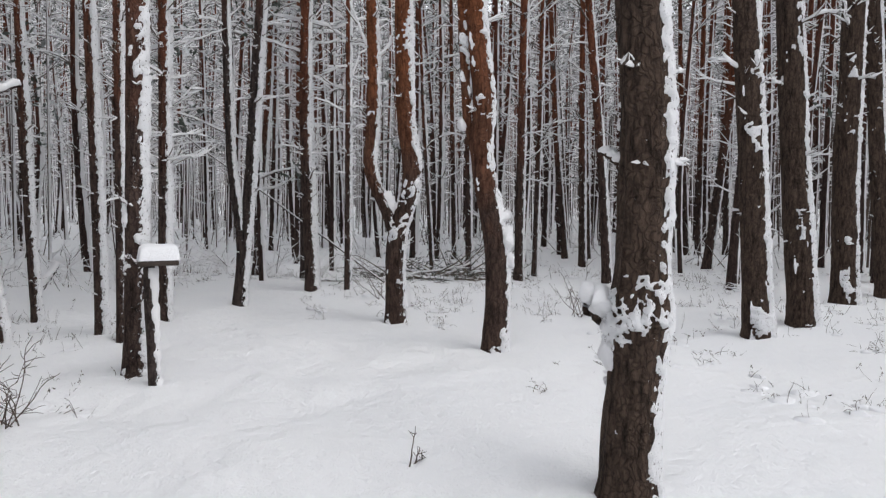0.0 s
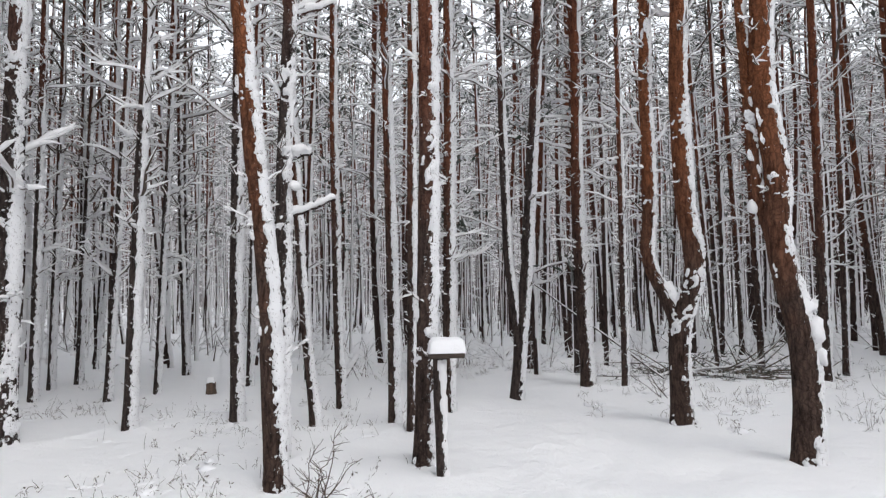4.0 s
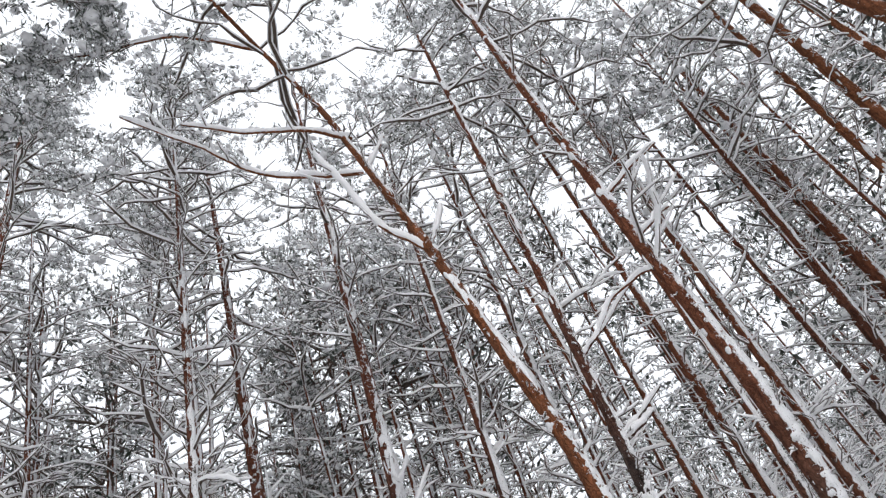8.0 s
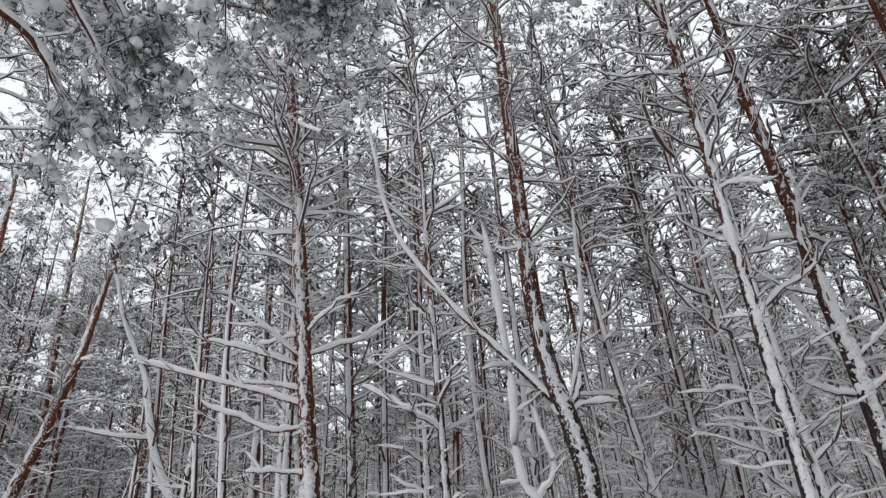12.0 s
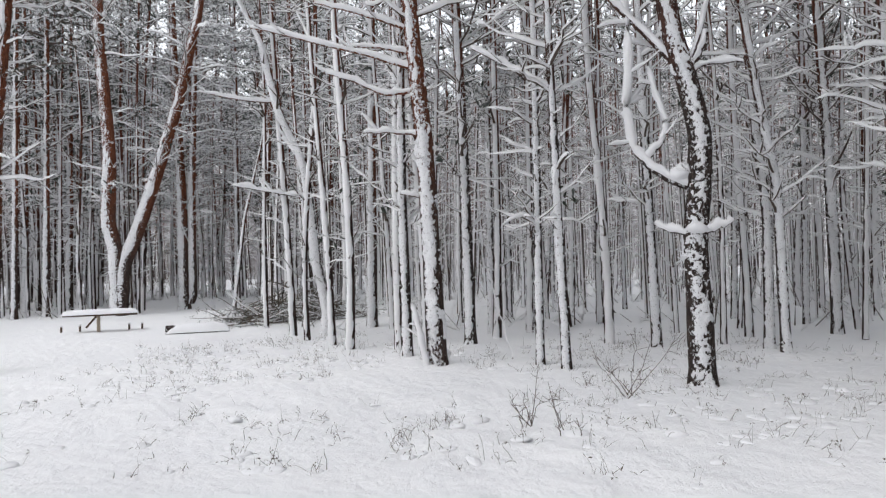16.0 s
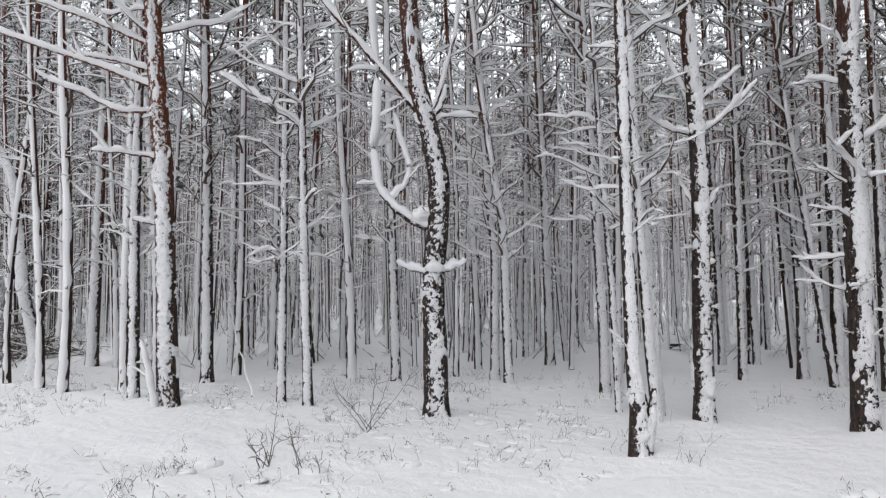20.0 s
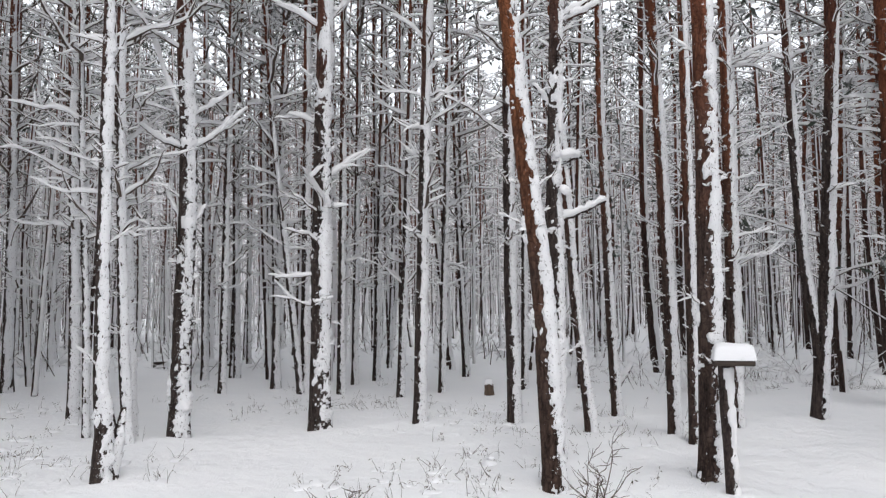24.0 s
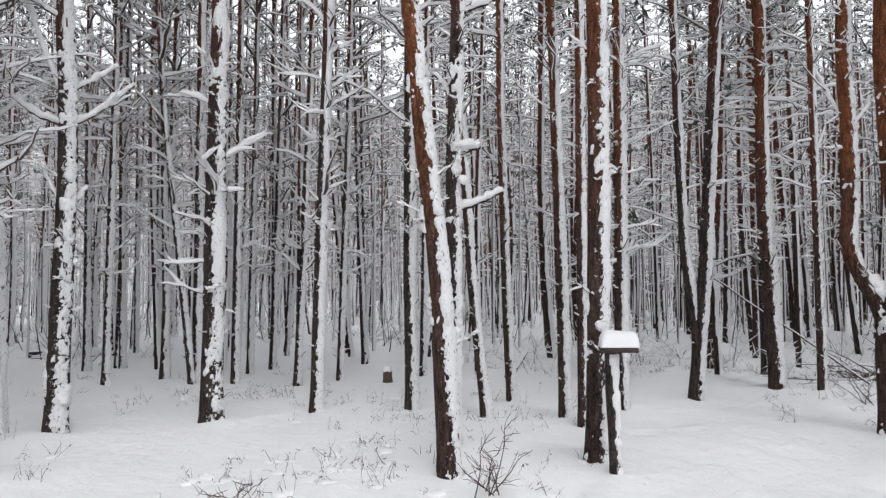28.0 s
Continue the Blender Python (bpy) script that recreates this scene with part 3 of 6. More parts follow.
def pine(x, y, d, height, spine=(), low=2.6, crown=0.68, dense=5.5, reach=1.2, fine=1, amount=0.5, thick=0.035,
         bark=None, label="", stems=(), limbs=(), patches=1.0, crown_reach=1.8, crown_count=22, top=True, belt=None, lumps=(), heavy=1.15):
    """One pine: trunk, the snow driven onto it, dead lower branches, crown. stems: further trunks out of the same foot."""
    TREE_COUNT[0] += 1
    seed = TREE_COUNT[0]
    rng = np.random.default_rng(seed)
    bark = bark or BARK
    tree = thing("pine_tree", x, y, float(rise(x, y)), label or "slender pine with reddish bark and wind-driven snow on its trunk", "tree", "pines in the snowy wood")
    for number, (pts, dd, hh, start) in enumerate([(spine, d, height, -0.3), *stems]):
        z, cx, cy = spine_of(hh, pts)
        keep = z >= start
        z, cx, cy = z[keep], cx[keep], cy[keep]
        radius = girth(z, dd, hh)
        if number:
            radius = 0.5 * dd * np.clip(1 - (z - start) / (hh * 1.04 - start), 0.02, 1) ** 0.62
        step = (0.3, 0.25, 0.045)[fine]
        near = np.arange(z[0], min(5.5, z[-1]), step)
        zz = np.concatenate([near, np.arange(near[-1] + 0.2, z[-1], 0.3)])
        if belt and not number:
            radius = radius * (1 + 0.26 * np.exp(-((z - belt[0] + 0.06) / 0.15) ** 2))
        w = Heap()
        tx, ty, tr = np.interp(zz, z, cx), np.interp(zz, z, cy), np.interp(zz, z, radius)
        w.add(*trunk_mesh(zz, tx, ty, tr, (9, 11, 34)[fine], seed + number, (0.05, 0.06, 0.07)[fine]))
        part("trunk" if not number else "stem", w, bark, tree)
        step = (0.07, 0.031, 0.02)[fine] if not belt else 0.013
        near = np.arange(max(z[0], -0.05), min((5.5, 3.8, 4.6)[fine], z[-1]), step)
        zz = np.concatenate([near, np.arange(near[-1] + 0.1, z[-1] * 0.93, (0.25, 0.22, 0.12)[fine])])
        s = Heap()
        s.add(*trunk_snow(zz, np.interp(zz, z, cx), np.interp(zz, z, cy), np.interp(zz, z, radius), ((10, 15, 30)[fine] if not belt else 90), seed * 3 + number, amount, thick, patches, belt))
        part("trunk_snow", s, TRUNK_SNOW, tree, "ragged strip of white snow")
        wood, snow, needle = Heap(), Heap(), Heap()
        zc = hh * crown
        if fine < 2 and number == 0:
            grow_branches(rng, z, cx, cy, radius, 0.5, 5.5, 13.0, 0.26, wood, snow, 0, (0, 1), sparse=True)
        if fine == 2 and hh > 3:
            grow_branches(np.random.default_rng(seed + 500), z, cx, cy, radius * 0.9, 1.0 if number == 0 else start + 0.4, zc, 7.0, 0.42, wood, snow, 1, (0, 1), heavy=1.2)
        if fine == 2:
            grow_branches(rng, z, cx, cy, radius, low, min(zc, 6.5), dense, reach, wood, snow, 2, each=tree)
            grow_branches(rng, z, cx, cy, radius, 6.5, zc + 1, dense * 1.1, reach * 1.3, wood, snow, 1, (0, 1), heavy=heavy)
        else:
            grow_branches(rng, z, cx, cy, radius, low, zc + 1, dense, reach, wood, snow, fine, (0, 1), heavy=heavy)
        if top and hh > 3:
            grow_crown(rng, z, cx, cy, radius, zc, hh, crown_count, crown_reach, wood, snow, needle, min(fine, 1))
        for name, heap, mat, what in (("branchwork", wood, [TWIG, TREE_SNOW], "dark twigs with snow lying along them"), ("crown_snow", snow, TREE_SNOW, "white snow lying on the crown"), ("needles", needle, NEEDLE, "dark grey-green pine needles")):
            ob = part(name, heap, mat, tree, what)
            if ob:
                tagged(ob, kind="stuff")
    for k, (place, size) in enumerate(lumps):
        h = Heap()
        h.add(*blobs(np.random.default_rng(seed * 7 + k), np.array([place], float), np.array([size], float), 14, 11))
        h.v[0] = h.v[0] + 0.45 * np.array(size) * np.stack([grain(h.v[0] * 13 + 7, seed + k), grain(h.v[0] * 13 + 17, seed + k), grain(h.v[0] * 13 + 27, seed + k)], -1)
        part("snow_lump", h, TREE_SNOW, tree, "lump of snow caught on the tree")
    for pts, r0, r1, depth, *leafy in limbs:
        limb(tree, pts, r0, r1, depth, bark, bool(leafy))
    return tree


# ---- the pines that stand nearest ----
pine(2.90, 2.25, 0.27, 16.5, [(0.42, -0.0, 0.0), (0.86, 0.02, -0.02), (1.44, 0.03, -0.03), (2.0, 0.03, -0.04), (2.56, -0.0, 0.0)], low=3.2, fine=2, belt=(1.0, 0.17), amount=0.8, thick=0.032, bark=BARK_OLD, dense=3, lumps=[((-0.14, 0.18, 1.07), (0.06, 0.06, 0.055)), ((-0.09, 0.06, 0.78), (0.06, 0.06, 0.1)), ((-0.1, 0.03, 0.9), (0.055, 0.055, 0.07))], label="stout old pine with a snowy burl and a short stub branch", limbs=[([(0, 0, 0.84), (-0.07, 0.09, 0.93), (-0.14, 0.17, 1.0)], 0.055, 0.05, 0.07), ([(-0.05, 0.06, 1.74), (-0.11, 0.14, 1.79)], 0.018, 0.014, 0.03)])
pine(0.00, 5.94, 0.19, 13.4, [(1.78, -0.08, 0), (2.65, -0.18, 0), (4.15, -0.31, 0), (7.0, -0.81, 0), (8.7, -1.17, -0.1), (10.05, -1.46, -0.3), (11.3, -1.93, -0.9), (12.0, -2.3, -2.1), (13.0, -3.05, -3.3)], low=6.4, fine=2, bark=BARK_ORANGE, amount=0.32, thick=0.034, dense=1.5, crown=0.80, crown_reach=2.1, crown_count=34, label="leaning orange-barked pine, its top bowed over by snow", limbs=[
    ([(-0.82, 0, 6.99), (-1.27, -0.18, 7.53), (-1.43, -0.42, 8.18), (-1.67, -0.6, 8.9)], 0.03, 0.012, 0.07),
    ([(-1.24, -0.1, 8.65), (-1.78, -0.3, 8.75), (-2.41, -0.71, 8.83), (-2.82, -1.31, 9.1), (-3.47, -2.0, 9.46)], 0.028, 0.01, 0.07),
    ([(-1.23, -0.15, 9.36), (-1.68, -0.6, 9.4), (-2.35, -1.07, 9.3), (-2.84, -1.66, 9.2)], 0.028, 0.01, 0.07),
    ([(-1.93, -0.9, 11.3), (-2.98, -1.5, 11.9), (-3.74, -2.0, 11.35), (-4.2, -2.4, 10.9)], 0.025, 0.01, 0.06, True),
    ([(-2.3, -2.1, 12.0), (-2.9, -3.0, 12.0), (-3.2, -3.5, 11.0)], 0.02, 0.01, 0.06, True), ([(-3.05, -3.3, 13.0), (-3.5, -3.9, 12.5), (-3.5, -4.0, 11.3)], 0.02, 0.01, 0.06, True),
    ([(-0.8, 0, 7.02), (-0.62, 0, 7.26), (-0.48, 0, 7.57)], 0.016, 0.01, 0.05), ([(-1.18, 0, 8.79), (-0.95, 0, 9.09), (-0.81, 0, 9.29)], 0.016, 0.01, 0.05)])
pine(0.01, 6.97, 0.16, 14.5, [(1.82, 0.04, 0), (2.84, 0.04, 0), (4.35, 0.11, 0), (8.93, 0.22, 0)], low=4.6, fine=2, amount=0.45, thick=0.04, dense=3, bark=BARK_DARK, lumps=[((0.14, -0.08, 2.62), (0.07, 0.06, 0.05)), ((0.18, -0.05, 3.0), (0.09, 0.06, 0.045))], label="dark pine with knobbly broken branches behind the leaning pine", limbs=[
    ([(0.1, 0, 2.34), (0.33, 0, 2.42), (0.54, 0, 2.52)], 0.022, 0.018, 0.06), ([(0.06, 0, 2.9), (0.21, 0, 2.95), (0.32, 0, 2.97)], 0.025, 0.018, 0.06),
    ([(0.05, 0, 3.44), (-0.04, 0, 3.62), (-0.14, 0, 3.74)], 0.018, 0.014, 0.04), ([(0.08, -0.07, 2.9), (0.1, -0.08, 3.12), (0.15, -0.06, 3.47)], 0.016, 0.01, 0.02),
    ([(0.14, 0, 4.35), (0.34, 0, 4.43), (0.56, 0, 4.53)], 0.02, 0.015, 0.05), ([(0.1, 0, 4.4), (0.05, 0, 4.74), (0.17, 0, 5.43)], 0.018, 0.012, 0.02),
    ([(0.11, 0, 4.42), (0.34, 0, 4.5), (0.71, 0, 4.72)], 0.018, 0.012, 0.05), ([(0.16, 0, 5.43), (0.45, 0, 5.59), (1.11, 0.01, 6.07)], 0.018, 0.01, 0.05)])
pine(1.30, 6.34, 0.20, 15.5, [(1.16, 0.03, -0.01), (2.66, 0.07, -0.01), (4.22, 0.09, -0.02), (6.04, -0.02, 0), (9.14, -0.11, 0.02)], low=4.8, fine=2, amount=0.6, thick=0.034, dense=2.6, label="straight pine with orange upper bark beside a bird feeder", limbs=[
    ([(-0.02, 0, 6.04), (-0.11, 0.02, 6.6), (-0.14, 0.03, 6.88)], 0.018, 0.012, 0.04), ([(-0.02, 0, 6.04), (0.27, -0.05, 6.16), (0.44, -0.09, 6.2)], 0.018, 0.012, 0.05),
    ([(-0.04, 0.01, 6.78), (0.37, -0.07, 6.95), (0.75, -0.15, 7.04)], 0.02, 0.012, 0.06), ([(-0.01, 0, 5.62), (-0.21, 0.04, 5.66), (-0.61, 0.12, 5.59), (-0.94, 0.18, 5.27)], 0.018, 0.01, 0.05)])
pine(4.68, 5.57, 0.25, 15.0, [(0.6, 0.02, -0.02), (1.14, 0.01, -0.01), (1.66, -0.08, 0.06), (2.13, -0.13, 0.1), (2.6, -0.09, 0.08), (3.06, -0.14, 0.11), (3.63, -0.18, 0.15), (6.41, -0.06, 0.05), (7.41, -0.17, 0.15)], low=5, fine=2, bark=BARK_ORANGE, amount=0.4, thick=0.035, dense=3, lumps=[((0.08, -0.1, 1.18), (0.08, 0.08, 0.13)), ((0.04, -0.05, 1.42), (0.09, 0.08, 0.17)), ((0.1, -0.12, 0.98), (0.06, 0.06, 0.07)), ((-0.3, 0.2, 2.35), (0.05, 0.05, 0.07))], label="orange pine with a sweeping S-bend in its trunk", stems=[([(1.9, -0.13, 0.1), (2.4, -0.22, 0.2), (3.6, -0.27, 0.24)], 0.11, 12, 1.9)])
pine(4.70, 7.64, 0.25, 14.5, [(0.89, -0.01, 0.01), (1.32, 0.03, -0.02), (1.62, 0.16, -0.09), (1.98, 0.19, -0.11), (2.7, 0.1, -0.06), (4.11, 0.08, -0.05), (6.17, 0.16, -0.1)], low=4.2, fine=2, bark=BARK_ORANGE, amount=0.35, thick=0.04, dense=3, lumps=[((-0.04, 0.02, 1.52), (0.09, 0.07, 0.09)), ((-0.12, 0.07, 1.62), (0.06, 0.06, 0.08)), ((0.2, -0.18, 1.8), (0.05, 0.05, 0.12)), ((0.17, -0.15, 2.4), (0.05, 0.05, 0.08))], label="forked pine shaped like a lyre, snow in the crotch", stems=[([(0.89, -0.01, 0.01), (1.3, -0.03, 0.02), (1.69, -0.19, 0.11), (2.05, -0.31, 0.18), (2.48, -0.25, 0.15), (3.4, -0.24, 0.14), (4.1, -0.26, 0.15), (6.0, -0.2, 0.1)], 0.165, 13, 1.2)],
    limbs=[([(-0.23, 0.13, 3.34), (-0.37, 0.22, 3.68), (-0.49, 0.29, 4.09)], 0.016, 0.01, 0.03), ([(-0.23, 0.13, 3.34), (-0.09, 0.05, 3.51), (-0.03, 0.02, 3.69)], 0.014, 0.01, 0.03), ([(-0.13, 0.08, 1.62), (0, 0, 1.44), (0.1, -0.06, 1.56)], 0.02, 0.02, 0.12)])
pine(-7.16, 5.98, 0.32, 15.5, [(1.88, -0.01, -0.02), (2.53, 0.04, 0.04), (3.12, 0.06, 0.07), (3.84, -0.03, -0.04), (4.5, -0.14, -0.17), (5.51, -0.2, -0.25), (10.86, -0.2, -0.23)], low=6.0, fine=2, amount=0.15, thick=0.035, dense=5.5, reach=1.6, heavy=1.5, crown=0.76, crown_reach=2.2, crown_count=44, bark=BARK_DARK, lumps=[((-0.1, -0.12, 2.68), (0.13, 0.13, 0.1)), ((-0.06, -0.08, 4.05), (0.1, 0.1, 0.1)), ((0.1, -0.1, 1.98), (0.12, 0.12, 0.07))], label="crooked dark pine with a U-shaped bough heaped with snow", limbs=[
    ([(-0.05, -0.05, 2.5), (-0.3, -0.35, 2.7), (-0.48, -0.56, 3.02), (-0.52, -0.61, 3.48), (-0.48, -0.56, 4.4), (-0.53, -0.63, 5.58), (-0.6, -0.7, 7.0)], 0.05, 0.02, 0.09),
    ([(-0.06, -0.07, 3.95), (-0.54, -0.64, 4.88), (-0.93, -1.1, 5.59), (-1.56, -1.84, 7.11), (-1.79, -2.1, 9.4)], 0.045, 0.02, 0.05),
    ([(-0.04, -0.05, 3.91), (0.08, 0.1, 4.2), (0.13, 0.16, 4.48)], 0.04, 0.035, 0.04), ([(-0.02, -0.02, 3.95), (0.13, 0.15, 4.7), (0.25, 0.29, 5.42), (0.3, 0.35, 7.0)], 0.035, 0.02, 0.04),
    ([(0.02, -0.1, 1.89), (-0.2, -0.26, 1.95), (-0.32, -0.38, 2.04)], 0.024, 0.012, 0.08), ([(0.06, -0.04, 1.89), (0.18, 0.12, 1.94), (0.32, 0.3, 2.05)], 0.024, 0.012, 0.08),
    ([(-0.39, -0.45, 2.86), (-0.27, -0.31, 3.04), (-0.19, -0.22, 3.29), (-0.28, -0.33, 3.68), (-0.34, -0.4, 4.07)], 0.03, 0.015, 0.07), ([(-0.04, -0.04, 3.91), (0.13, 0.15, 4.04), (0.4, 0.47, 4.0)], 0.02, 0.012, 0.06)])
pine(-4.42, 7.85, 0.24, 14.5, [(1.19, 0.02, 0.01), (2.51, 0.05, 0.03), (3.46, 0.05, 0.03), (5.04, -0.02, -0.01)], low=4.4, fine=2, amount=0.4, thick=0.04, dense=5, reach=1.5, heavy=1.5, bark=BARK_DARK, lumps=[((0.07, -0.02, 3.58), (0.09, 0.08, 0.08)), ((0.07, -0.02, 2.6), (0.08, 0.08, 0.09)), ((0.12, 0.05, 1.95), (0.07, 0.06, 0.05)), ((0.08, -0.04, 0.4), (0.09, 0.09, 0.09))], label="dark pine with upswept forked boughs like a candelabrum", limbs=[
    ([(0.04, 0.02, 3.49), (-0.21, -0.12, 3.58), (-0.44, -0.25, 3.77)], 0.024, 0.012, 0.06), ([(0.04, 0.02, 3.49), (0.3, 0.17, 3.67), (0.65, 0.37, 4.09)], 0.024, 0.012, 0.06),
    ([(0.04, 0.02, 2.5), (-0.13, -0.07, 2.87), (-0.17, -0.09, 3.06)], 0.02, 0.012, 0.04), ([(0.04, 0.02, 2.5), (0.15, 0.09, 2.64), (0.22, 0.12, 2.82)], 0.02, 0.012, 0.05),
    ([(0.04, 0.02, 3.9), (0.24, 0.14, 4.04), (0.49, 0.27, 4.28)], 0.02, 0.01, 0.05), ([(0.02, 0.01, 3.79), (-0.16, -0.09, 4.29), (-0.35, -0.2, 4.98)], 0.022, 0.012, 0.05)])
pine(-10.67, 3.74, 0.31, 17.5, [(1.84, -0.02, -0.05), (3.68, -0.04, -0.11), (5.08, -0.08, -0.23), (6.51, -0.11, -0.32), (8.91, -0.18, -0.49), (13.46, -0.31, -0.88)], low=5.6, fine=2, amount=0.3, thick=0.045, dense=8, reach=2.6, heavy=1.5, crown=0.52, crown_reach=2.6, crown_count=80, label="thick pine with a bare brown patch and long snowy boughs", limbs=[
    ([(-0.08, -0.23, 3.71), (-0.22, -0.62, 3.77), (-0.36, -1.02, 3.77)], 0.025, 0.015, 0.07), ([(-0.1, -0.27, 4.42), (-0.25, -0.7, 4.37), (-0.4, -1.13, 4.6), (-0.59, -1.64, 4.78)], 0.03, 0.015, 0.07),
    ([(-0.1, -0.27, 4.8), (-0.34, -0.96, 5.03), (-0.65, -1.81, 5.29), (-0.96, -2.7, 5.53)], 0.03, 0.015, 0.08), ([(-0.13, -0.36, 5.46), (-0.34, -0.96, 5.69), (-0.62, -1.73, 5.91)], 0.03, 0.015, 0.07),
    ([(-0.11, -0.31, 5.04), (-0.28, -0.79, 5.17), (-0.45, -1.26, 5.18)], 0.025, 0.015, 0.07), ([(-0.08, -0.21, 2.71), (-0.13, -0.37, 2.74), (-0.18, -0.49, 2.76)], 0.02, 0.015, 0.06),
    ([(-0.11, -0.97, 13.15), (0.12, -2.38, 12.77), (0.62, -3.74, 11.91), (1.03, -4.36, 10.83), (1.12, -4.1, 9.79)], 0.035, 0.01, 0.06, True), ([(-0.18, -0.86, 11.88), (-0.05, -2.14, 11.7), (0.24, -3.16, 11.72), (0.52, -3.78, 10.96)], 0.03, 0.01, 0.06, True),
    ([(0.1, -0.2, -0.1), (0.03, -0.3, 0.49), (-0.02, -0.4, 0.99)], 0.05, 0.04, 0.06)])
pine(-4.00, 5.87, 0.13, 14.0, [(0.88, -0.04, -0.03), (2.84, -0.05, -0.04), (4.63, -0.05, -0.04)], low=3.6, fine=2, amount=0.7, thick=0.034, dense=4, bark=BARK_DARK, label="thin snow-plastered pine rising from a broken snowy stub", stems=[([(0.5, 0.01, 0.0), (0.95, -0.05, -0.04)], 0.27, 1.25, -0.3), ([(0.1, 0.05, 0.04), (0.5, 0.1, 0.08)], 0.16, 0.75, -0.2)])
